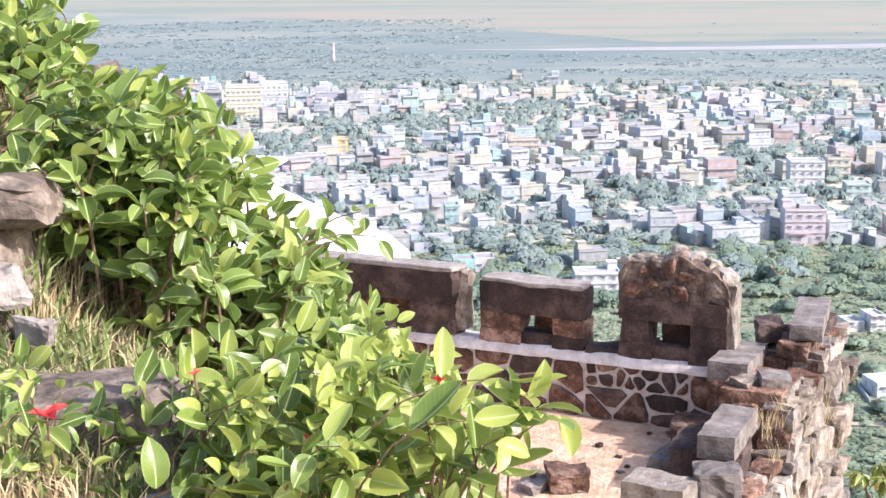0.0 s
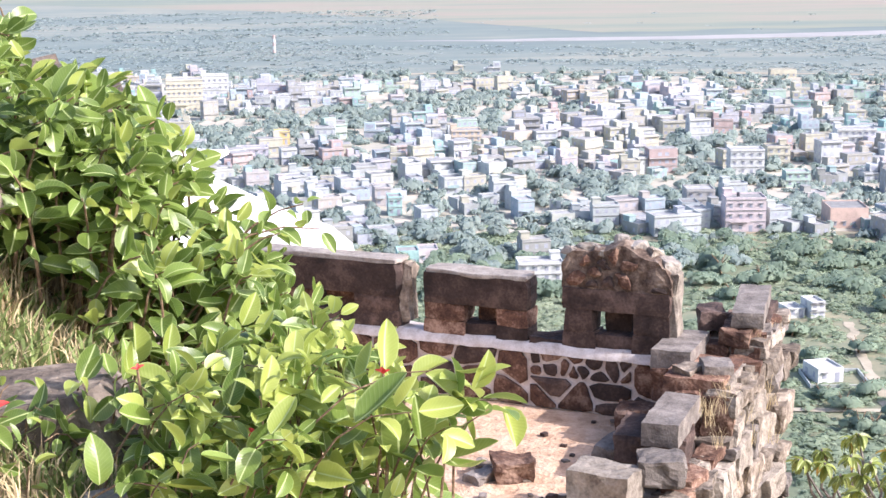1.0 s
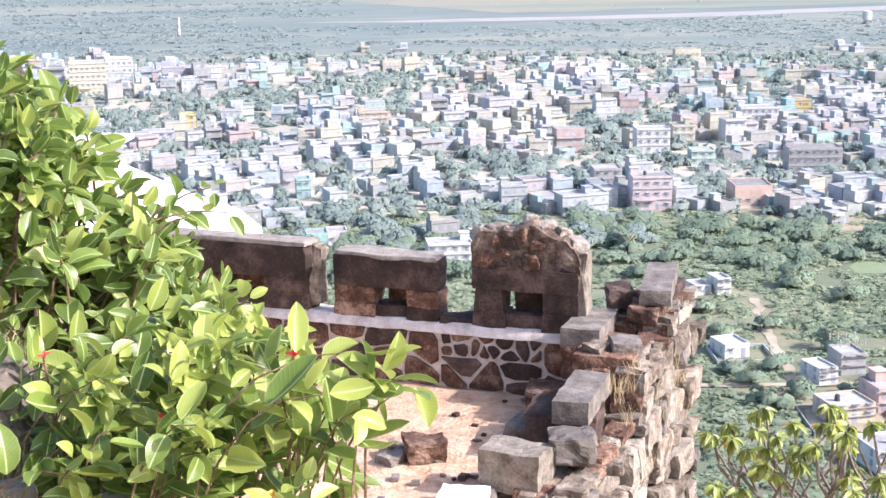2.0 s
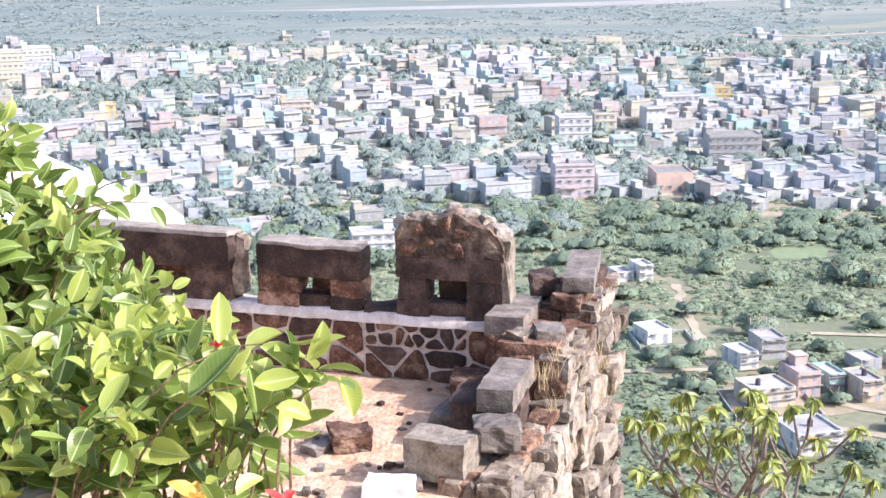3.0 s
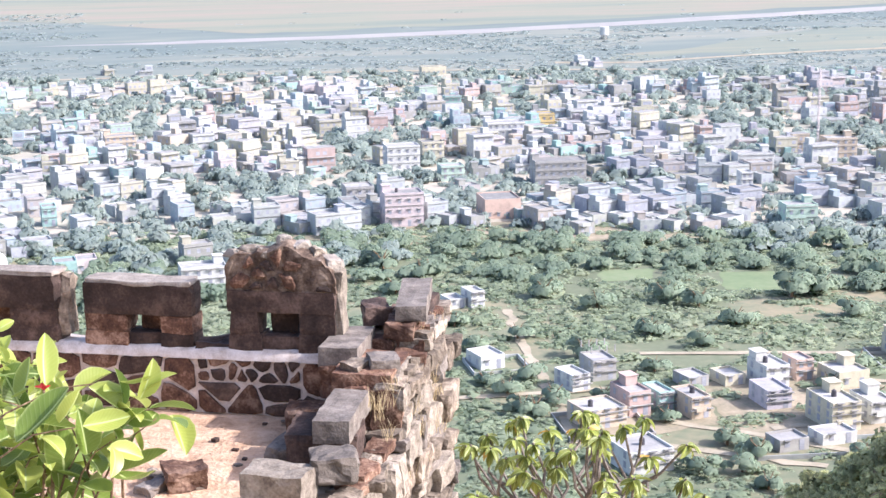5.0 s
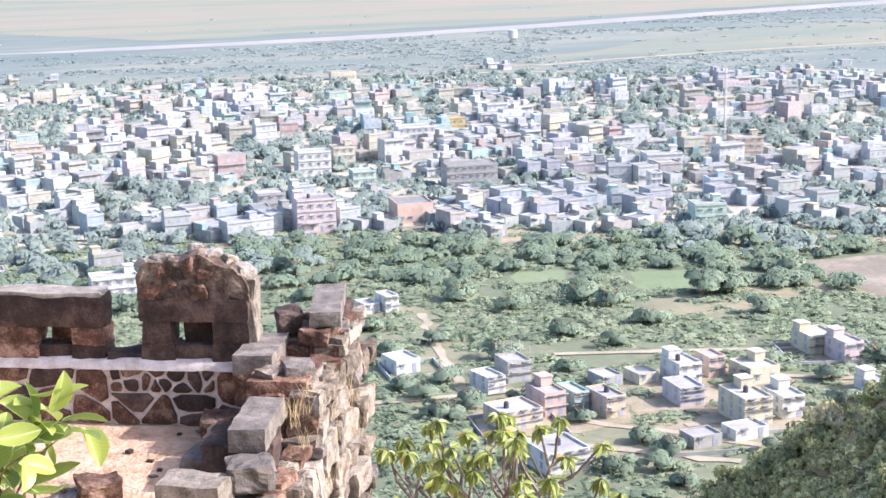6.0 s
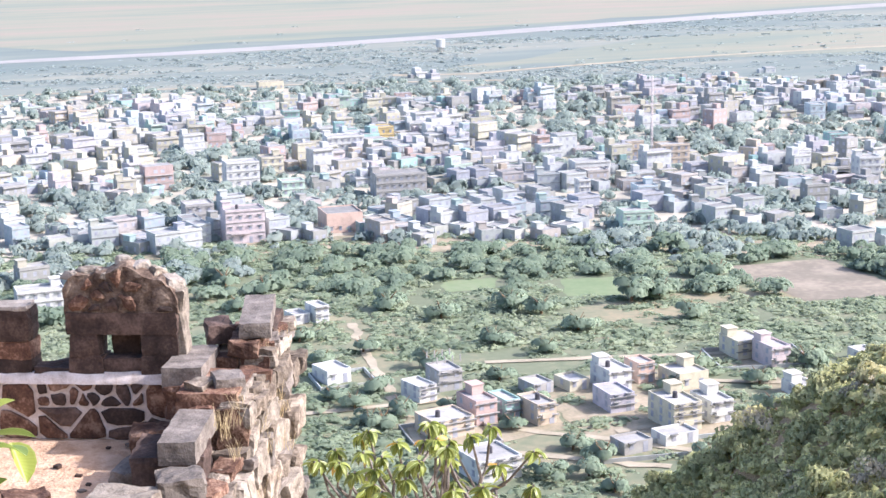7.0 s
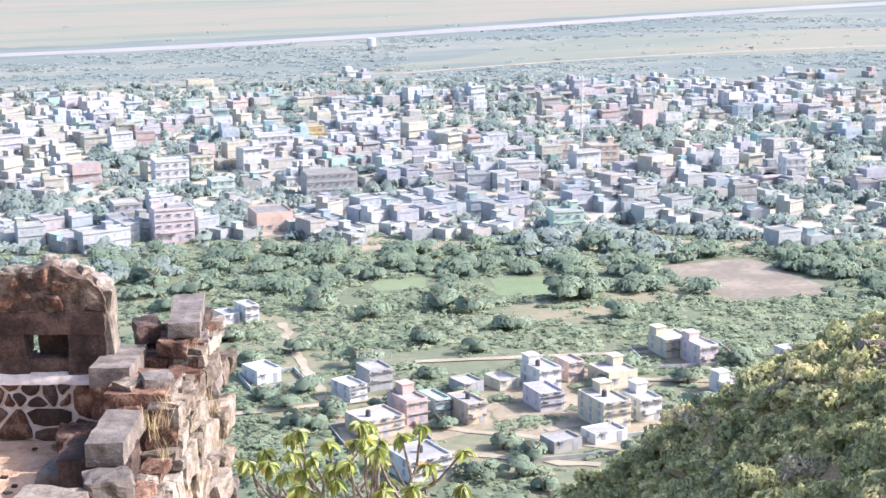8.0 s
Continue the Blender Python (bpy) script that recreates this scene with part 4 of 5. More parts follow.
plots = []
r = 425.0
while r < 1010:
    step = 8.0 + (r - 425) * 0.006
    az = -34 + rng.uniform(0, 1)
    while az < 52:
        rr = r + rng.uniform(-3.5, 3.5)
        x, y = polar(az, rr)
        chance = 0.56 if rr < 640 else 0.45 if rr < 860 else 0.34 - (rr - 860) * 0.003
        if az > 27 and rr > 860:
            chance = 0.62 - (rr - 860) * 0.004
        if az < 7:
            chance *= 0.72
        if 23 < az and 700 < rr < 800:
            chance *= 0.6
        dens = noise.noise((x * 0.011, y * 0.011, 2))
        if rr > town_edge(az) and rng.random() < chance + dens * 0.9 and not in_wood(x, y) and all(abs(x - a) + abs(y - b) > 13 for a, b in TAKEN):
            plots.append((x, y, az))
        az += math.degrees(rng.uniform(6.8, 12.5) / r)
    r += step * rng.uniform(0.9, 1.2)
LABELS = ["small pale flat-roofed town house", "two-storey flat-roofed town house", "low whitewashed town house"]
shown = [p for p in plots if -15 < p[2] < 42]
shown.sort(key=lambda p: math.hypot(p[0], p[1]))
single = set(shown[:280])
protos = []
for i in range(10):
    floors = (1, 2, 1, 2, 2, 1, 2, 1, 1, 1)[i]
    w, d = rng.uniform(4.6, 8.6), rng.uniform(5, 8)
    ob = house("house", 0, 900, w, d, floors * 3.0 + 0.7, 0, house_paint, LABELS[(0, 1, 0, 1, 1, 2, 1, 2, 0, 1)[i]], floors, i % 3 == 0, False, i % 3 == 1, shades=False)
    protos.append(ob)
far_v, far_f, far_m = [], [], []


def far_box(x0, x1, y0, y1, z0, z1, m, index):
    base = len(far_v)
    for x in (x0, x1):
        for y in (y0, y1):
            for z in (z0, z1):
                far_v.append(tuple(m @ Vector((x, y, z))))
    for q in ((0, 1, 3, 2), (4, 6, 7, 5), (0, 4, 5, 1), (2, 3, 7, 6), (1, 5, 7, 3)):
        far_f.append([base + k for k in q])
        far_m.append(index)


def far_house(m, w, d, fl, wall):
    """A flat-roofed house: storeys with slab edges, windows on three sides, a parapet, and on some a stair head, a set-back storey, a porch or an annexe."""
    h = fl * 3.0 + 0.6
    far_box(-w / 2, w / 2, -d / 2, d / 2, -1, h, m, wall)
    far_box(-w / 2 + 0.3, w / 2 - 0.3, -d / 2 + 0.3, d / 2 - 0.3, h, h + 0.06, m, 2)
    for f in range(1, fl + 1):
        if rng.random() < 0.7:
            e = rng.choice((0.2, 0.5, 0.9))
            far_box(-w / 2 - 0.15, w / 2 + 0.15, -d / 2 - e, -d / 2, f * 3 - 0.1, f * 3 + 0.08, m, 2)
    if rng.random() < 0.4:
        sx = rng.choice((-1, 1)) * (w / 2 - 1.7)
        far_box(sx - 1.3, sx + 1.3, d / 2 - 3.2, d / 2 - 0.3, h, h + 2.2, m, wall)
    elif rng.random() < 0.5:
        q, e = rng.uniform(0.35, 0.6) * w, rng.choice((-1, 1))
        a, b = min(e * w / 2, e * (w / 2 - q)), max(e * w / 2, e * (w / 2 - q))
        far_box(a, b, -d / 2 + 1.6, d / 2 - 0.4, h, h + 2.8, m, wall)
        far_box(a + 0.8, b - 0.8, -d / 2 + 1.55, -d / 2 + 1.7, h + 0.6, h + 2.1, m, 1)
    if rng.random() < 0.35:
        tx = rng.uniform(-w / 3, w / 3)
        far_box(tx - 0.6, tx + 0.6, 0, 1.2, h, h + 1.4, m, rng.choice((1, 3)))
    if rng.random() < 0.5:
        far_box(-w / 2 - rng.uniform(1, 4), -w / 2 - 0.05, -d / 3, d / 3, -1, rng.uniform(2.2, 3.2), m, rng.choice((wall, 2, 8)))
    if rng.random() < 0.3:
        far_box(-w / 2 + 0.4, w / 2 - 0.4, -d / 2 - 0.06, -d / 2, 0.2, 2.3, m, 1)
    nx, ny = max(2, int(w / 2.4)), max(1, int(d / 3))
    for f in range(fl):
        for i in range(nx):
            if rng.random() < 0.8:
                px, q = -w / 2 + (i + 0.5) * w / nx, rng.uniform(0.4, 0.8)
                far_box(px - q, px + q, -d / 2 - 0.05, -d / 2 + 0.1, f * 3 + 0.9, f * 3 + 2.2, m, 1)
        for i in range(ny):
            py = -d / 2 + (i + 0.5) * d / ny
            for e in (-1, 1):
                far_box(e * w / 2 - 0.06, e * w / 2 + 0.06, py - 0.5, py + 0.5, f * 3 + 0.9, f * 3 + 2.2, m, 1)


used = set()
for p in plots:
    x, y, az = p
    yaw = 14 - 0.25 * az + 16 * noise.noise((x * 0.006, y * 0.006, 4)) + rng.choice((0, 0, 0, 0, 14, -12)) + rng.uniform(-4, 4)
    if p in single:
        k = rng.randrange(10)
        m = pose(x, y, PLAIN + 0.05, 0, 0, yaw)
        if k in used:
            copy_thing(protos[k], m)
        else:
            used.add(k)
            protos[k].matrix_world = m
    else:
        fl = rng.choice((1, 1, 1, 1, 1, 2, 2, 2, 2, 3)) if math.hypot(x, y) < 880 else 1
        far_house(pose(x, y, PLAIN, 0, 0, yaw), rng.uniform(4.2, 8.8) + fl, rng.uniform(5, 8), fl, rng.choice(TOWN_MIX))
for k in range(10):
    if k not in used:
        protos[k].matrix_world = pose(*polar(-30 - k, 700), PLAIN + 0.05)
far = new("far_houses", arrays("far_houses", np.array(far_v), np.array(far_f), [house_paint, window_hazed, roof_slab] + TOWN_PAINTS, far_m))
tagged(far, "dense pale flat-roofed houses of the far town", "town houses", kind="stuff")
PLOT_CELLS = {(int(x // 9), int(y // 9)) for x, y, az in plots}


def crowded(x, y):
    return (int(x // 9), int(y // 9)) in PLOT_CELLS


# mast, chimney, water tower
mast = thing("radio_mast", pose(302, 556, PLAIN), "tall red and white lattice radio mast", "mast")
bm = bmesh.new()
for a in range(3):
    p = Vector((0.45 * math.cos(a * 2.094), 0.45 * math.sin(a * 2.094), 0))
    tube(bm, [p, p + Vector((0, 0, 36))], [0.10, 0.10], 4)
for k in range(24):
    for a in range(3):
        p = Vector((0.45 * math.cos(a * 2.094), 0.45 * math.sin(a * 2.094), k * 1.5))
        q = Vector((0.45 * math.cos((a + 1) * 2.094), 0.45 * math.sin((a + 1) * 2.094), (k + 1) * 1.5))
        tube(bm, [p, q], [0.06, 0.06], 4)
part("lattice", bm, red_white, mast)
chim = thing("chimney", pose(-78, 1130, PLAIN), "red and white banded industrial chimney", "chimney")
for k in range(5):
    bm = bmesh.new()
    bmesh.ops.create_cone(bm, cap_ends=True, segments=12, radius1=1.25 - k * 0.06, radius2=1.19 - k * 0.06, depth=2.6, matrix=pose(0, 0, 1.3 + 2.6 * k))
    part("band", bm, WHITE if k % 2 else PINK, chim)
wt = thing("water_tower", pose(422, 1112, PLAIN), "white round water tower in far fields", "water tower")
bm = bmesh.new()
bmesh.ops.create_cone(bm, cap_ends=True, segments=16, radius1=3.4, radius2=3.4, depth=6, matrix=pose(0, 0, 6.5))
part("tank", bm, WHITE, wt)
for k in range(4):
    bm = bmesh.new()
    add_box(bm, -0.3, 0.3, -0.3, 0.3, -0.5, 4)
    part("leg", bm, GREY, wt).location = (2 * math.cos(k * math.pi / 2), 2 * math.sin(k * math.pi / 2), 0)

# ---- trees of the plain ----
nrng = np.random.RandomState(3)


def crown_cloud(count, leaf, lobes=6, flat=0.7, ragged=0.25):
    """Leaf clumps over several lobes of a unit crown; returns corners count x 3 x 3."""
    cen = nrng.normal(0, 0.36, (lobes, 3)) * (1, 1, 0.55)
    cen[:, 2] = np.abs(cen[:, 2]) + 0.35
    pick = nrng.randint(0, lobes, count)
    d = nrng.normal(0, 1, (count, 3))
    d /= np.linalg.norm(d, axis=1)[:, None]
    d[:, 2] = np.abs(d[:, 2]) * 1.1 - 0.3
    rad = nrng.uniform(0.30, 0.55, lobes)[pick][:, None] * nrng.uniform(0.86, 1.06, (count, 1))
    c = cen[pick] + d * rad * (1, 1, flat)
    nrm = d + nrng.normal(0, ragged, (count, 3)) + (0, 0, 0.2)
    nrm /= np.linalg.norm(nrm, axis=1)[:, None]
    a = np.cross(nrm, nrng.normal(0, 1, (count, 3)))
    a /= np.linalg.norm(a, axis=1)[:, None]
    b = np.cross(nrm, a)
    s = leaf * nrng.uniform(0.6, 1.3, (count, 1))
    return np.stack([c - a * s, c + a * s * 0.8 - b * s * 0.6, c + a * s * 0.5 + b * s], 1)


def forest(name, spots, count, leaf, mat, label, variants=8, flat=0.7, up=1.5, ragged=0.25):
    """Many crowns in one mesh of small leaf clumps."""
    clouds = [crown_cloud(count, leaf, nrng.randint(4, 9), flat, ragged) for _ in range(variants)]
    out, soft = [], []
    for x, y, z, rad, hgt in spots:
        c = clouds[nrng.randint(variants)]
        a = nrng.uniform(0, 6.28)
        ca, sa = math.cos(a), math.sin(a)
        p = c.reshape(-1, 3)
        out.append(np.stack([x + (p[:, 0] * ca - p[:, 1] * sa) * rad, y + (p[:, 0] * sa + p[:, 1] * ca) * rad, z + p[:, 2] * hgt], 1))
        d = out[-1] - np.array((x, y, z + 0.25 * hgt))
        d[:, 2] *= rad / hgt
        d /= np.linalg.norm(d, axis=1)[:, None]
        d[:, 2] += up
        soft.append(d / np.linalg.norm(d, axis=1)[:, None])
    v = np.concatenate(out)
    f = np.arange(len(v)).reshape(-1, 3)
    me = arrays(name, v, f, [mat])
    me.shade_smooth()
    me.normals_split_custom_set_from_vertices(np.concatenate(soft))
    return tagged(new(name, me), label, "trees", kind="stuff")


def tree(x, y, rad, hgt, mat, label, z=PLAIN, count=1100, leaf=0.11, group="single trees on the plain"):
    """A tree with a forked trunk and a crown of leaf clumps."""
    ob = thing("tree", pose(x, y, z), label, "tree", group)
    bm = bmesh.new()
    tube(bm, [(0, 0, -0.5), (0.1, 0, hgt * 0.25), (0, 0.1, hgt * 0.5)], [rad * 0.09, rad * 0.07, rad * 0.05])
    for k in range(4):
        a = k * 1.57 + rng.random()
        tube(bm, [(0, 0.05, hgt * 0.35), (rad * 0.3 * math.cos(a), rad * 0.3 * math.sin(a), hgt * 0.6), (rad * 0.55 * math.cos(a), rad * 0.55 * math.sin(a), hgt * 0.8)], [rad * 0.05, rad * 0.03, rad * 0.015], 5)
    part("trunk", bm, twig, ob)
    c = crown_cloud(count, leaf, rng.randint(5, 9)).reshape(-1, 3) * (rad, rad, hgt * 0.80) + (0, 0, hgt * 0.02)
    me = arrays("crown", c, np.arange(len(c)).reshape(-1, 3), [mat])
    d = c - np.array((0, 0, hgt * 0.4))
    d /= np.linalg.norm(d, axis=1)[:, None]
    d[:, 2] += 0.6
    me.shade_smooth()
    me.normals_split_custom_set_from_vertices(d / np.linalg.norm(d, axis=1)[:, None])
    part("crown", me, None, ob)
    return ob


def free(x, y):
    return all(abs(x - a) + abs(y - b) > 9 for a, b in TAKEN)


PATHS = [((113, 365), (107, 334)), ((107, 334), (101, 293)), ((101, 293), (96, 265)), ((100, 290), (150, 240)), ((108, 262), (135, 240)), ((135, 262), (175, 262)), ((130, 318), (190, 300)), ((150, 296), (185, 275)), ((60, 300), (115, 295))]


def near_path(x, y, w):
    p = Vector((x, y))
    for a, b in PATHS:
        a, b = Vector(a), Vector(b)
        d = b - a
        t = min(1, max(0, (p - a).dot(d) / d.length_squared))
        if (a + d * t - p).length < w:
            return True
    return False


for n, (a, b) in enumerate(PATHS):
    level = PLAIN + 0.10 + 0.02 * n
    bm = bmesh.new()
    a, b = Vector(a), Vector(b)
    side = Vector(((b - a).y, -(b - a).x)).normalized()
    prev = None
    for i in range(15):
        c = a.lerp(b, i / 14) + side * 1.2 * noise.noise((a.x, i * 0.4, 0))
        w = 1.1 + 0.6 * noise.noise((i * 0.5, a.y, 0))
        cur = [bm.verts.new((*(c + side * w), level)), bm.verts.new((*(c - side * w), level))]
        if prev:
            bm.faces.new((prev[0], cur[0], cur[1], prev[1]))
        prev = cur
    bmesh.ops.recalc_face_normals(bm, faces=bm.faces[:])
    tagged(part("path", bm, path_soil), "bare earth track through scrub", "path", kind="structure")

scrub, woods, farwood, towntrees, groves = [], [], [], [], []
while len(scrub) < 15500:
    az, rr = rng.uniform(-22, 48), math.sqrt(rng.uniform(225 ** 2, 490 ** 2))
    x, y = polar(az, rr)
    if not free(x, y) or near_path(x, y, 3.0):
        continue
    if in_field(x, y):
        continue
    dens = noise.noise((x * 0.03, y * 0.03, 0)) + 0.5 * noise.noise((x * 0.1, y * 0.1, 4))
    if dens < -0.3 and rng.random() < 0.85 or 100 < x < 175 and 235 < y < 300 and rng.random() < 0.6:
        continue
    s = rng.uniform(1.1, 3.5)
    scrub.append((x, y, PLAIN - 0.5, s, s * rng.uniform(0.35, 0.62)))
forest("scrub_bushes", scrub, 36, 0.28, scrub_leaf, "dense low green acacia scrub on the plain", up=3.0)
while len(woods) < 420:
    az, rr = rng.uniform(-22, 48), rng.uniform(412, 466)
    if az < 9:
        rr = rng.uniform(395, 440)
    x, y = polar(az, rr)
    if free(x, y) and not in_field(x, y):
        s = rng.uniform(2.6, 5.4)
        woods.append((x, y, PLAIN - 0.5, s, s * rng.uniform(0.9, 1.3)))
forest("tree_belt", woods, 520, 0.13, tree_leaf, "belt of dark green trees below the town", up=3.4)
for a, r0, k in WOODS:
    cx, cy = polar(a, r0)
    for _ in range(int(k * 0.7)):
        t, q = rng.uniform(0, 6.28), k * 0.85 * math.sqrt(rng.random())
        x, y = cx + q * math.cos(t), cy + q * math.sin(t)
        if free(x, y):
            s = rng.uniform(2.8, 5.6)
            groves.append((x, y, PLAIN - 0.5, s, s * rng.uniform(0.8, 1.2)))
for x, y, az in plots:
    if rng.random() < 0.6:
        back = rng.uniform(4.5, 7.0) / math.hypot(x, y)
        s = rng.uniform(1.5, 3.2)
        towntrees.append((x * (1 - back) + rng.uniform(-4, 4), y * (1 - back), PLAIN - 0.5, s, s * rng.uniform(0.9, 1.3)))
while len(towntrees) < 3900:
    az, rr = rng.uniform(-22, 48), rng.uniform(480, 960)
    x, y = polar(az, rr)
    if free(x, y) and not crowded(x, y) and noise.noise((x * 0.011, y * 0.011, 2)) < rng.uniform(-0.4, 0.6):
        s = rng.uniform(2.0, 4.8)
        towntrees.append((x, y, PLAIN - 0.5, s, s * rng.uniform(0.9, 1.4)))
smalltrees = []
while len(smalltrees) < 2600:
    az, rr = rng.uniform(-20, 46), rng.uniform(475, 930)
    x, y = polar(az, rr)
    s = rng.uniform(0.9, 2.0)
    smalltrees.append((x, y, PLAIN - 0.3, s, s * rng.uniform(0.8, 1.5)))
forest("town_bushes", smalltrees, 36, 0.34, town_leaf, "small hazed bushes between the houses", up=2.0)
forest("town_groves", groves, 300, 0.165, town_leaf, "groves of hazed green trees in the town", up=3.0)
forest("town_trees", towntrees, 90, 0.26, town_leaf, "hazed green trees between the town houses", up=3.0)
while len(farwood) < 11000:
    az, rr = rng.uniform(-20, 46), rng.uniform(930, 1600)
    x, y = polar(az, rr)
    beyond = rr > river_mid(az) + 30
    if abs(rr - river_mid(az)) < 32 and az > -2 or beyond and az > 2 and rng.random() < 0.985:
        continue
    if 22 < az and 1040 + 8 * (az - 22) < rr < 1200 + 14 * (az - 22) and rng.random() < 0.93:
        continue
    if az < 25 and 956 < rr < 982 or 19 < az and abs(rr - 1012 - 13 * max(0, az - 22)) < 12:
        continue
    if noise.noise((az * 0.10, rr * 0.022, 7)) + 0.35 * noise.noise((az * 0.5, rr * 0.05, 3)) < -0.05 and rng.random() < 0.93:
        continue
    s = rng.uniform(1.6, 4.2)
    farwood.append((x, y, PLAIN - 0.7, s, s * rng.uniform(0.28, 0.5)))
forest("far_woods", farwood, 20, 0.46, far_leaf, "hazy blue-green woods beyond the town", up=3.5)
for az, rr, s in ((23.2, 392, 5), (24.4, 388, 4.5), (27.8, 402, 6), (28.8, 405, 5.5), (21.5, 300, 4.0), (26.8, 278, 3.8), (31.5, 305, 4.2), (19.0, 306, 4), (18, 322, 4), (17.6, 355, 3.6), (30.2, 340, 4), (34.3, 345, 4.5), (20.2, 340, 4), (22.8, 330, 3.2), (12.5, 430, 5), (14.0, 420, 4.5), (10, 415, 5), (31.0, 430, 5), (25.2, 300, 3.5), (24.0, 312, 3.2), (16.0, 345, 3.6), (13, 400, 4.2), (21.9, 318, 3.6), (23.3, 296, 3.2), (25.6, 284, 3.4), (28.6, 296, 3.0), (29.3, 322, 3.6), (31.0, 318, 3.2), (32.6, 330, 3.8), (35.2, 330, 3.6), (36.0, 352, 4), (18.3, 300, 3.4), (19.6, 326, 3.6), (17.2, 312, 3.4), (15.2, 366, 3.4), (33.6, 300, 3.6), (30.6, 280, 3.2), (24.6, 268, 3.2), (27.2, 262, 3.0), (22.2, 282, 2.8), (20.4, 286, 3.0), (26.4, 306, 2.6), (16.4, 318, 3.2), (16.9, 326, 2.8), (17.8, 300, 3.4), (18.9, 314, 3.6), (20.9, 309, 2.8), (21.3, 326, 3.4), (23.8, 322, 3.0), (25.0, 318, 3.4), (26.0, 322, 2.6), (28.0, 312, 3.0), (27.4, 286, 3.0), (26.2, 270, 3.2), (32.0, 290, 3.4), (33.2, 312, 3.8), (34.6, 318, 3.4), (19.4, 272, 2.6), (23.0, 268, 2.8), (22.6, 360, 4.0), (25.8, 372, 4.2), (20.6, 384, 4.4), (18.6, 396, 4.6), (30.0, 386, 4.4), (24.6, 352, 3.2)):
    x, y = polar(az, rr)
    if free(x, y):
        tree(x, y, s, s * 1.25, tree_leaf, "round dark green tree standing in scrub")

# ---- wooded spur ----
SPUR_YAW = -39.0


def spur_height(s, d):
    z = -47.0 + (0.74 if s < 0 else 0.62) * s + 0.06 * (d - 170) + 3.0 * noise.noise((s * 0.05, d * 0.05, 1)) + 1.2 * noise.noise((s * 0.15, d * 0.15, 6))
    z -= 0.9 * max(0, d - 195)
    return max(z, PLAIN - 2)


SPUR = pose(0, 0, 0, 0, 0, SPUR_YAW)
ss, dd = np.linspace(-110, 120, 90), np.linspace(90, 280, 80)
v = np.array([tuple(SPUR @ Vector((s, d, spur_height(s, d)))) for d in dd for s in ss])
idx = np.arange(90 * 80).reshape(80, 90)
quads = np.stack([idx[:-1, :-1], idx[:-1, 1:], idx[1:, 1:], idx[1:, :-1]], -1).reshape(-1, 4)
spur = new("ground_spur", arrays("ground_spur", v, quads, [hill_soil]))
spur.data.shade_smooth()
tagged(spur, "steep bushy spur of the fort hill", "hill", kind="structure")
kinds = {"deep": [], "mid": [], "olive": [], "dry": []}
low = []
while len(low) < 5400:
    s, d = rng.uniform(-62, 60), rng.uniform(110, 215)
    z = spur_height(s, d)
    if z < PLAIN + 2:
        continue
    p = SPUR @ Vector((s, d, z))
    hue = noise.noise((s * 0.09, d * 0.09, 21)) + rng.gauss(0, 0.28)
    if rng.random() < 0.28:
        k = rng.uniform(1.2, 3.0)
        kinds["deep" if hue < 0.15 else "mid" if hue < 0.38 else "olive" if hue < 0.5 else "dry"].append((p.x, p.y, z - 0.6, k, k * rng.uniform(1.0, 1.5)))
    k = rng.uniform(0.9, 2.2)
    low.append((p.x, p.y, z - 0.3, k, k * rng.uniform(0.7, 1.1)))
forest("spur_bushes", low, 70, 0.21, hill_leaf, "thick green and olive bushes on the spur", up=1.15, ragged=0.5)
forest("spur_dark_trees", kinds["deep"], 320, 0.125, spur_deep, "rounded dark green tree crowns on the spur", up=1.15, ragged=0.5)
forest("spur_trees", kinds["mid"], 320, 0.125, hill_leaf, "mid-green tree crowns on the spur", up=1.15, ragged=0.5)
forest("spur_olive_trees", kinds["olive"], 300, 0.12, olive_leaf, "olive-yellow tree crowns on the spur", up=1.15, ragged=0.5)
forest("spur_dry_trees", kinds["dry"], 300, 0.09, spur_dry, "dry grey-brown tree crowns on the spur", up=1.15, ragged=0.6)
for i in range(9):
    s, d = 3 + rng.uniform(-4, 6), 176 + rng.uniform(-8, 14)
    z = spur_height(s, d)
    k = rng.uniform(1.0, 2.2)
    ob = part("boulder", rough_block(k * 1.5, k, k * 1.3, rng.random() * 50, 0.3, 5, 0.2, 0.5), tan_stone)
    ob.matrix_world = SPUR @ pose(s, d, z - 0.4, 0, 0, rng.uniform(0, 180))
    tagged(ob, "large reddish boulder among bushes on the spur", "boulder", "boulders on the spur")

# ---- shrubs in front ----
rng = random.Random(77)


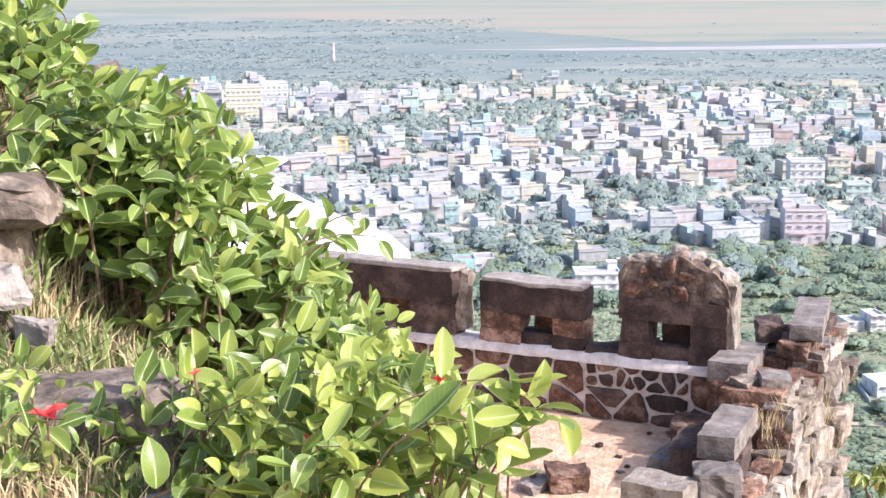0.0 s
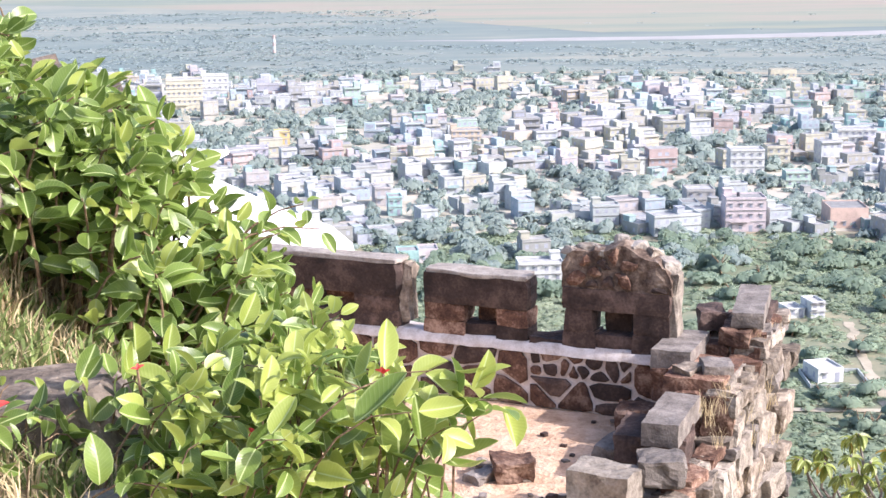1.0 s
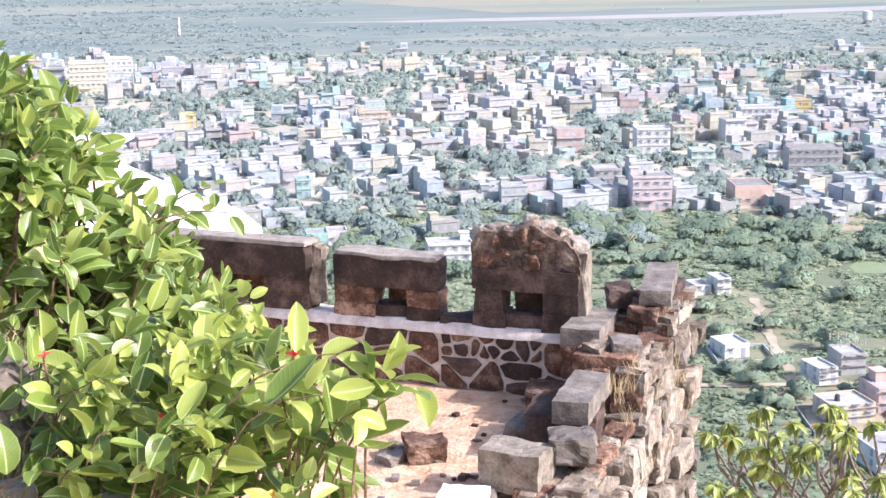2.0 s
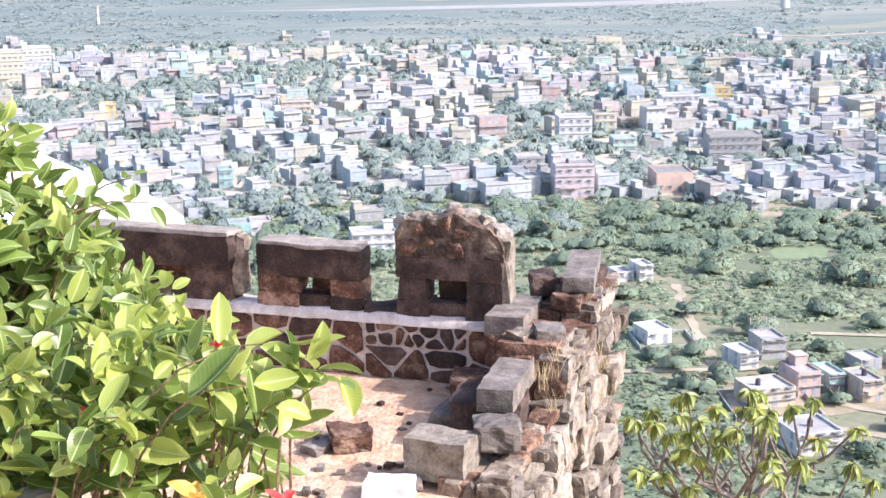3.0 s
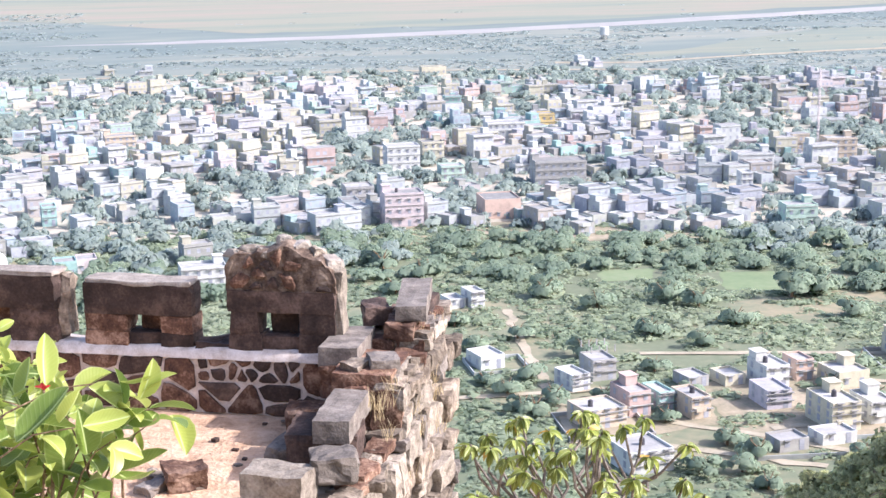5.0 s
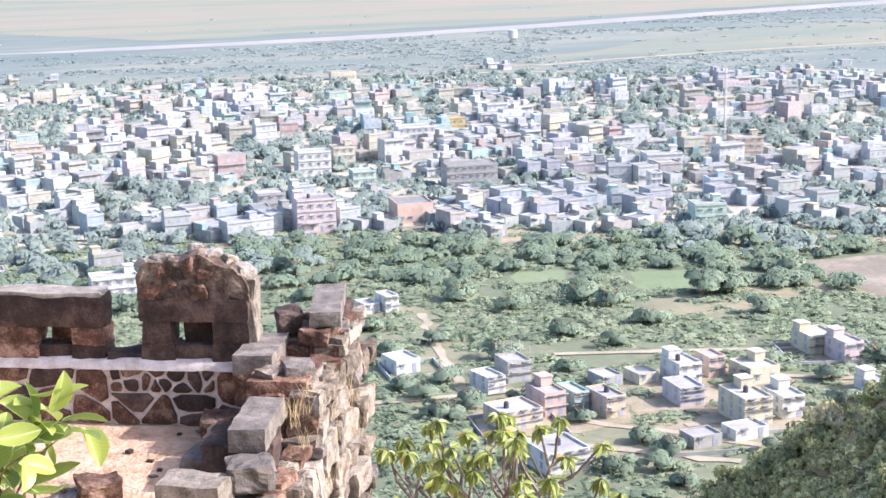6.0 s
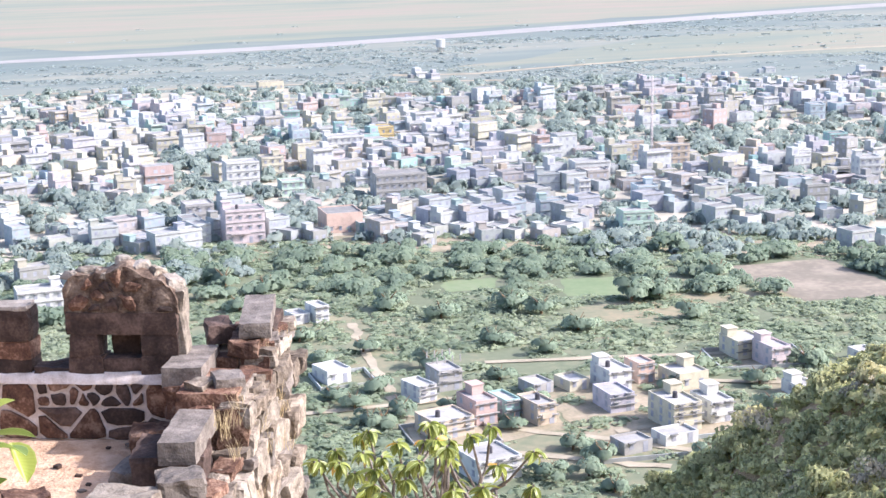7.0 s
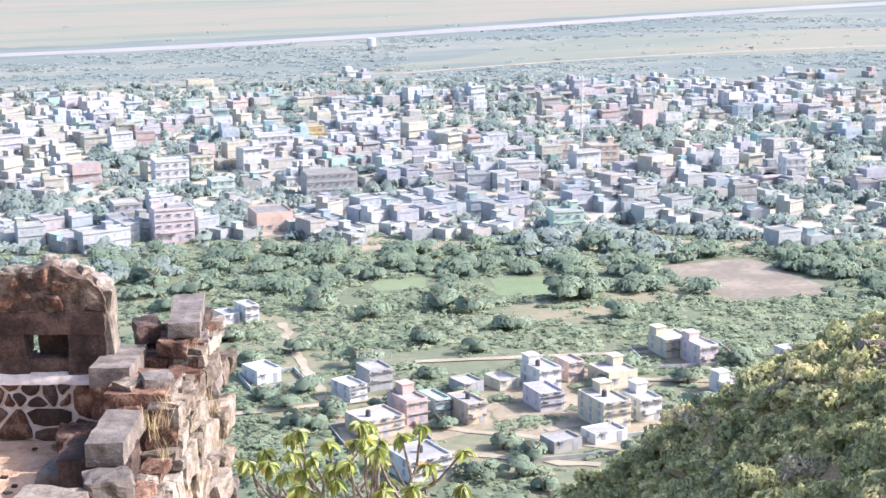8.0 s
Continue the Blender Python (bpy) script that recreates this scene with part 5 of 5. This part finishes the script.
def leaf_grid(bend=0.25, fold=0.22, width=0.27, tip=1.0):
    """A folded oval leaf of length 1 along +y: corner rows and faces; the middle strip is the rib."""
    rows = []
    prof = [(0.0, 0.06), (0.09, 0.50), (0.24, 0.86), (0.45, 1.0), (0.66, 0.93), (0.84, 0.62), (0.95, 0.26), (1.0, 0.04)]
    for t, w in prof:
        w *= width
        z = bend * (t - t * t * 1.6) * 0.6
        rb = min(0.016, w * 0.4)
        rows.append([(-w, t, z + w * fold * 2.0), (-w * 0.5, t, z + w * fold * 0.8), (-rb, t, z), (rb, t, z), (w * 0.5, t, z + w * fold * 0.8), (w, t, z + w * fold * 2.0)])
    v = np.array(rows).reshape(-1, 3)
    f, mi = [], []
    for i in range(len(prof) - 1):
        for k in range(5):
            f.append((i * 6 + k, i * 6 + k + 1, (i + 1) * 6 + k + 1, (i + 1) * 6 + k))
            mi.append(1 if k == 2 else 0)
    uv = np.array([(a, t) for t, _ in prof for a in (0.0, 0.25, 0.48, 0.52, 0.75, 1.0)])
    return v, np.array(f), np.array(mi), uv


LEAVES = [leaf_grid(0.25, 0.22, 0.27), leaf_grid(-0.25, 0.3, 0.25), leaf_grid(0.6, 0.15, 0.29), leaf_grid(-0.5, 0.12, 0.24), leaf_grid(0.1, 0.45, 0.28)]


SLIM_LEAVES = [leaf_grid(0.5, 0.25, 0.19), leaf_grid(0.8, 0.2, 0.21), leaf_grid(0.3, 0.35, 0.17), leaf_grid(1.0, 0.15, 0.20)]


def leaf_pose(base, out, up, size, roll):
    y = Vector(out).normalized()
    x = y.cross(Vector(up)).normalized()
    z = x.cross(y)
    m = Matrix((x, y, z)).transposed()
    m = m @ Matrix.Rotation(roll, 3, "Y")
    return Matrix.LocRotScale(base, m.to_quaternion(), (size, size, size))


def shrub(name, stems, label, category, group, leaf=(0.06, 0.10), gap=0.03, mats=(None, None), single=0, stem_r=0.006, young=0.35, thick=1.0):
    """A shrub from stems given as (root, middle, tip): woody shoots with leaves set round them; the leaves nearest the tips are parts."""
    base = stems[0][0]
    ob = thing(name, pose(*base), label, category, group)
    inv = ob.matrix_world.inverted()
    green, bright = [], []
    for root, mid, tip in stems:
        root, mid, tip = Vector(root), Vector(mid), Vector(tip)
        pts = [(root * (1 - t) ** 2 + mid * 2 * t * (1 - t) + tip * t * t) for t in (0, 0.2, 0.4, 0.6, 0.8, 1)]
        bm = bmesh.new()
        tube(bm, [inv @ p for p in pts], [stem_r * thick * (1 - 0.13 * k) for k in range(6)], 5)
        part("stem", bm, twig, ob)
        L = sum((b - a).length for a, b in zip(pts, pts[1:]))
        n = max(3, int(L * 0.8 / gap))
        ang = rng.uniform(0, 6.28)
        for k in range(n):
            t = 1 - 0.85 * (k / n) ** 1.15
            p = root * (1 - t) ** 2 + mid * 2 * t * (1 - t) + tip * t * t
            d = ((mid - root) * (1 - t) + (tip - mid) * t).normalized()
            ang += 2.4 + rng.uniform(-0.4, 0.4)
            a = d.cross(Vector((0.2, 0.3, 1))).normalized()
            side = a * math.cos(ang) + d.cross(a) * math.sin(ang)
            lift = 0.55 if k < 4 else 0.1
            out = (side + d * lift + Vector((0.14, -0.14, -0.08 if k > 2 else 0.08)) + Vector((rng.gauss(0, 0.32), rng.gauss(0, 0.32), rng.gauss(0, 0.3)))).normalized()
            size = rng.uniform(*leaf) * (0.65 if k < 3 else 1.0)
            up = Vector((0.35, -0.25, 1)) + Vector((rng.gauss(0, 0.3), rng.gauss(0, 0.3), 0))
            q = p + out * 0.014
            (bright if rng.random() < (young if k < n * 0.45 else 0.08) else green).append((leaf_pose(q, out, up, size, rng.gauss(0, 0.35)), k))
    for kind, leaves, mat in (("foliage", green, leaf_green), ("young_foliage", bright, leaf_young)):
        leaves.sort(key=lambda e: e[1])
        vs, fs, ms, us_ = [], [], [], []
        meshes = {}
        for i, (m, k) in enumerate(leaves):
            j = rng.randrange(len(LEAVES))
            lv, lf, lm, lu = LEAVES[j]
            if i < single:
                if j not in meshes:
                    meshes[j] = arrays("leaf", lv, lf, [mat, leaf_rib], lm, lu)
                    meshes[j].shade_smooth()
                o = new("leaf", meshes[j])
                o.parent = ob
                o.matrix_local = inv @ m
                continue
            mm = np.array(inv @ m)
            fs.append(lf + sum(len(a) for a in vs))
            vs.append(lv @ mm[:3, :3].T + mm[:3, 3])
            ms.append(lm)
            us_.append(lu)
        if vs:
            me = arrays(kind, np.concatenate(vs), np.concatenate(fs), [mat, leaf_rib], np.concatenate(ms), np.concatenate(us_))
            me.shade_smooth()
            part(kind, me, None, ob)
    return ob


def spread_stems(count, xr, yr, top, lean, base_drop=0.45, deep=0.6):
    """Stems whose tips fill the space under the crown line top(x); they lean to the light."""
    out = []
    for _ in range(count):
        x, y = rng.uniform(*xr), rng.uniform(*yr)
        zt = top(x) - 0.02 - (abs(rng.gauss(0, 0.10)) if rng.random() < 0.5 else rng.uniform(0, deep))
        if zt < top(x) - 0.15:
            y -= rng.uniform(0, 0.3)
        rx, ry = x - lean * rng.uniform(0.6, 1.2) + rng.gauss(0, 0.08), y + rng.gauss(0.1, 0.1)
        rz = max(hill_height(rx, ry), zt - base_drop * rng.uniform(0.7, 1.3))
        if zt < rz + 0.05:
            zt = rz + rng.uniform(0.06, 0.2)
        mid = (rx + (x - rx) * 0.3, ry + (y - ry) * 0.3, zt - 0.05 + 0.1 * rng.random())
        out.append(((rx, ry, rz - 0.03), mid, (x, y, zt)))
    return out


top_a = line([(-1.9, 4.05), (-1.2, 3.95), (-1.14, 3.74), (-1.0, 3.72), (-0.93, 3.80), (-0.84, 3.76), (-0.78, 3.66), (-0.72, 3.65), (-0.63, 3.58), (-0.58, 3.46), (-0.5, 3.36), (-0.42, 3.32), (-0.36, 3.24), (-0.30, 3.18), (-0.2, 3.10), (-0.12, 3.01), (-0.06, 2.95)])
top_b = line([(-1.2, 3.06), (-0.75, 3.12), (-0.5, 3.27), (-0.3, 3.37), (-0.17, 3.41), (-0.05, 3.31), (0.08, 3.24), (0.16, 3.15), (0.24, 3.10), (0.32, 3.0)])
grp = "broad-leaved shrubs on the fort hill"
shrub("shrub", spread_stems(70, (-1.6, -1.0), (4.55, 5.2), top_a, 0.05, 0.4, 0.34), "large bright green broad-leaved shrub in sun", "shrub", grp, (0.085, 0.13), 0.033, single=40, young=0.22)
shrub("shrub", spread_stems(110, (-1.15, -0.58), (4.1, 4.9), top_a, 0.14, 0.4, 0.65), "bright green broad-leaved shrub spilling downhill", "shrub", grp, (0.08, 0.125), 0.033, single=40, young=0.22)
shrub("shrub", spread_stems(90, (-0.66, -0.14), (4.1, 4.8), top_a, 0.18, 0.35, 0.5), "leaning broad-leaved shrub with glossy leaves", "shrub", grp, (0.08, 0.12), 0.033, single=40, young=0.22)
shrub("shrub", spread_stems(85, (-0.45, 0.03), (2.85, 3.35), top_b, 0.08, 0.4, 0.5), "yellow-green leafy shrub with pale leaf ribs", "shrub", grp, (0.06, 0.10), 0.032, single=60, young=0.75, stem_r=0.0035)
shrub("shrub", spread_stems(34, (-1.0, -0.42), (2.9, 3.3), top_b, 0.04, 0.25, 0.3), "sparse leafy shrub beside a flat rock", "shrub", grp, (0.06, 0.095), 0.036, single=30, young=0.5, stem_r=0.0035)
shrub("shrub", [((-0.62, 4.4, 3.05), (-0.46, 4.4, 3.36), (-0.19, 4.42, 3.30)), ((-0.60, 4.5, 3.05), (-0.42, 4.5, 3.34), (-0.24, 4.5, 3.36)), ((-0.58, 4.3, 3.0), (-0.44, 4.3, 3.30), (-0.30, 4.32, 3.31))], "thin leafy shoots arching over the slope", "shrub", grp, (0.07, 0.11), 0.045, single=20, young=0.25)
top_c = line([(-0.05, 3.42), (0.08, 3.40), (0.18, 3.34), (0.25, 3.26)])
shrub("shrub", spread_stems(7, (0.0, 0.22), (2.7, 2.95), top_c, 0.16, 0.3, 0.14), "leafy shoots with large drooping leaves", "shrub", grp, (0.09, 0.145), 0.06, single=30, young=0.5, stem_r=0.0035)

top_d = line([(0.08, 3.37), (0.26, 3.28)])
shrub("shrub", spread_stems(4, (0.12, 0.24), (2.7, 2.9), top_d, 0.25, 0.3, 0.08), "few arching shoots with long hanging leaves", "shrub", grp, (0.11, 0.16), 0.075, single=12, young=0.5, stem_r=0.0035)

# ---- rosette tree on the slope ----


def rosette_tree(x, y, top, spread, label):
    """A thick-twigged tree with drooping leaf rosettes at the twig ends."""
    z0 = hill_height(x, y) - 0.1
    ob = thing("rosette_tree", pose(x, y, z0), label, "tree")
    H = top - z0
    bm = bmesh.new()
    tube(bm, [(0, 0, 0), (0.05, 0.05, H * 0.4), (0, 0, H - 0.55)], [0.075, 0.06, 0.045])
    part("trunk", bm, pale_bark, ob)
    tips = []
    for k in range(17):
        a = k * 2.4 + rng.uniform(-0.35, 0.35)
        q = spread * math.sqrt((k + 0.6) / 17)
        bm = bmesh.new()
        p0 = Vector((0, 0, H - rng.uniform(0.55, 0.8)))
        p3 = Vector((q * math.cos(a), q * math.sin(a), H - 0.06 - 0.10 * (q / spread) ** 2 - rng.uniform(0, 0.26)))
        p1 = Vector((p3.x * 0.45 + rng.gauss(0, 0.05), p3.y * 0.45 + rng.gauss(0, 0.05), p0.z + 0.10))
        p2 = Vector((p3.x * 0.85 + rng.gauss(0, 0.06), p3.y * 0.85 + rng.gauss(0, 0.06), p3.z - rng.uniform(0.10, 0.22)))
        tube(bm, [p0, p1, p2, p3], [0.013, 0.010, 0.007, 0.005], 6)
        tips.append((p3, (p3 - p2).normalized()))
        for _ in range(2):
            p4 = p3 + Vector((rng.uniform(-0.19, 0.19), rng.uniform(-0.19, 0.19), rng.uniform(-0.12, 0.07)))
            st = p1.lerp(p2, rng.uniform(0.3, 1.0))
            tube(bm, [st, st.lerp(p4, 0.5) + Vector((rng.gauss(0, 0.03), rng.gauss(0, 0.03), -0.04)), p4], [0.009, 0.007, 0.005], 5)
            tips.append((p4, Vector((0, 0, 1))))
        part("limb", bm, pale_bark, ob)
    shared = {}
    for p, d in tips:
        for k in range(rng.randint(12, 16)):
            a = k * 2.4 + rng.random()
            out = Vector((math.cos(a), math.sin(a), rng.uniform(-1.7, 0.15)))
            j = rng.randrange(len(SLIM_LEAVES))
            mat = leaf_olive if rng.random() < 0.75 else leaf_young if rng.random() < 0.93 else leaf_orange
            key = (j, mat.name)
            if key not in shared:
                shared[key] = arrays("leaf", *SLIM_LEAVES[j][:2], [mat, leaf_rib], *SLIM_LEAVES[j][2:])
                shared[key].shade_smooth()
            o = new("leaf", shared[key])
            o.parent = ob
            o.matrix_local = leaf_pose(p + Vector((0, 0, -0.01)), out, Vector((0.2, -0.1, 1)), rng.uniform(0.048, 0.08), rng.gauss(0, 0.35))
    return ob


rosette_tree(2.20, 6.05, 2.10, 0.54, "thick-twigged tree with yellow-green leaf rosettes on the slope")

# ---- rocks, grass and small plants near the stand ----


def rock(lx, ly, lz, x, y, z, rz, mat, label, seed, amp=0.05, cut=5):
    ob = part("rock", rough_block(lx, ly, lz, seed, amp, cut, 0.1, 0.3), mat)
    ob.matrix_world = pose(x, y, z, rng.uniform(-4, 4), rng.uniform(-4, 4), rz)
    return tagged(ob, label, "rock", "rocks on the fort hill")


rock(0.80, 0.5, 0.13, -1.40, 4.02, 3.40, 4, hill_rock, "flat dark layered rock among shrubs", 1, 0.035, 7)
rock(0.66, 0.45, 0.34, -1.40, 4.04, 3.08, -6, hill_rock, "dark rock under a flat slab", 2, 0.05, 6)
rock(0.15, 0.12, 0.10, -1.12, 3.80, 3.26, 30, coping, "pale lichen-covered rock below a slab", 3, 0.03, 4)
rock(0.11, 0.10, 0.07, -1.02, 3.78, 3.18, 70, coping, "pale lichen-covered stone below a slab", 13, 0.03, 4)
rock(0.85, 0.40, 0.20, -0.98, 3.35, 2.96, 3, hill_rock, "flat weathered slab with lichen patches", 4, 0.03)
rock(0.5, 0.35, 0.16, -1.0, 3.12, 2.90, 12, tan_stone, "pale broken rock under a slab", 5, 0.04)
rock(0.10, 0.08, 0.06, -0.56, 2.95, 3.02, 12, coping, "small white lichen-covered stone", 6, 0.02, 2)
rock(0.12, 0.08, 0.07, -0.40, 2.9, 2.98, 50, coping, "small white lichen-covered stone", 7, 0.02, 2)
rock(0.27, 0.5, 1.92, -1.17, 7.0, 1.5, 10, hill_rock, "layered brown rock pinnacle behind shrubs", 8, 0.06)
rock(0.17, 0.3, 0.22, -1.09, 6.9, 3.16, 25, tan_stone, "tan boulder on a rock pinnacle", 9, 0.05, 4)
rock(0.5, 0.4, 2.0, -1.62, 7.1, 1.5, 30, hill_rock, "brown jagged rock behind shrubs", 10, 0.08)


def blades(name, spots, label, mat, h=(0.05, 0.14), per=26, spread=0.07, width=0.0025):
    vs, fs = [], []
    for x, y, z in spots:
        for _ in range(per):
            a, q = rng.uniform(0, 6.28), spread * math.sqrt(rng.random())
            bx, by = x + q * math.cos(a), y + q * math.sin(a)
            hh, t = rng.uniform(*h), rng.uniform(0, 6.28)
            dx, dy = rng.gauss(0, 0.45) * hh, rng.gauss(0, 0.45) * hh
            wx, wy = width * math.cos(t), width * math.sin(t)
            i = len(vs)
            vs += [(bx - wx, by - wy, z - 0.02), (bx + wx, by + wy, z - 0.02), (bx + dx * 0.4 + wx * 0.7, by + dy * 0.4 + wy * 0.7, z + hh * 0.6), (bx + dx * 0.4 - wx * 0.7, by + dy * 0.4 - wy * 0.7, z + hh * 0.6),
                   (bx + dx + wx * 0.2, by + dy + wy * 0.2, z + hh * 0.9), (bx + dx - wx * 0.2, by + dy - wy * 0.2, z + hh * 0.9)]
            fs += [(i, i + 1, i + 2, i + 3), (i + 3, i + 2, i + 4, i + 5)]
    return tagged(new(name, arrays(name, np.array(vs), np.array(fs), [mat])), label, "grass", kind="stuff")


spots = []
while len(spots) < 520:
    x, y = rng.uniform(-1.7, -0.35), rng.uniform(2.8, 4.75)
    spots.append((x, y, hill_height(x, y)))
blades("dry_grass", spots, "dry straw grass tufts on the hill", dry_grass, (0.03, 0.10), 20)
weeds = []
while len(weeds) < 420:
    x, y = rng.uniform(-1.5, -0.4), rng.uniform(3.0, 4.3)
    weeds.append((x, y, hill_height(x, y)))
blades("green_weeds", weeds, "low green weeds among dry grass", weed_green, (0.03, 0.10), 16, 0.06, 0.007)
wallgrass = []
for _ in range(26):
    p = BASTION @ Vector((UO + rng.uniform(-0.06, 0.06), rng.uniform(10.4, 13.4), 0))
    wallgrass.append((p.x, p.y, rng.choice((-0.3, 0.0, 0.25, 0.5, 0.6))))
blades("wall_grass", wallgrass, "dry grass growing from the wall joints", dry_grass, (0.06, 0.2), 14, 0.05, 0.002)


def bract(x, y, z, size, mat, label, n=5):
    ob = thing("red_flower", pose(x, y, z), label, "flower", "red flowers on the shrubs")
    for k in range(n):
        a = k * 6.28 / n + rng.random()
        me = arrays("petal", LEAVES[k % 5][0], LEAVES[k % 5][1], [mat, mat], LEAVES[k % 5][2])
        me.shade_smooth()
        part("petal", me, None, ob).matrix_local = leaf_pose((0, 0, 0), (math.cos(a), math.sin(a), rng.uniform(0.2, 0.9)), (0.1, -0.3, 1), size * rng.uniform(0.7, 1.1), 0)
    bm = bmesh.new()
    tube(bm, [(0, 0, -0.25), (0.01, 0, -0.12), (0, 0, 0)], [0.004, 0.004, 0.003], 5)
    part("stalk", bm, twig, ob)
    return ob


bract(-0.79, 2.95, 3.24, 0.05, leaf_red, "red pointed bracts on a shrub shoot")
bract(-0.50, 3.0, 3.31, 0.016, leaf_red, "tiny red bud on a shrub shoot", 4)
bract(-0.01, 2.9, 3.32, 0.02, leaf_red, "small red young leaves on a shoot", 4)
bract(-0.26, 2.9, 3.20, 0.025, leaf_red, "small red bud among leaves", 4)
bract(0.10, 2.7, 3.08, 0.04, leaf_red, "red bud at the shrub foot", 3)
bract(-0.06, 2.7, 3.09, 0.06, leaf_orange, "orange-yellow leaves on a low shoot", 5)
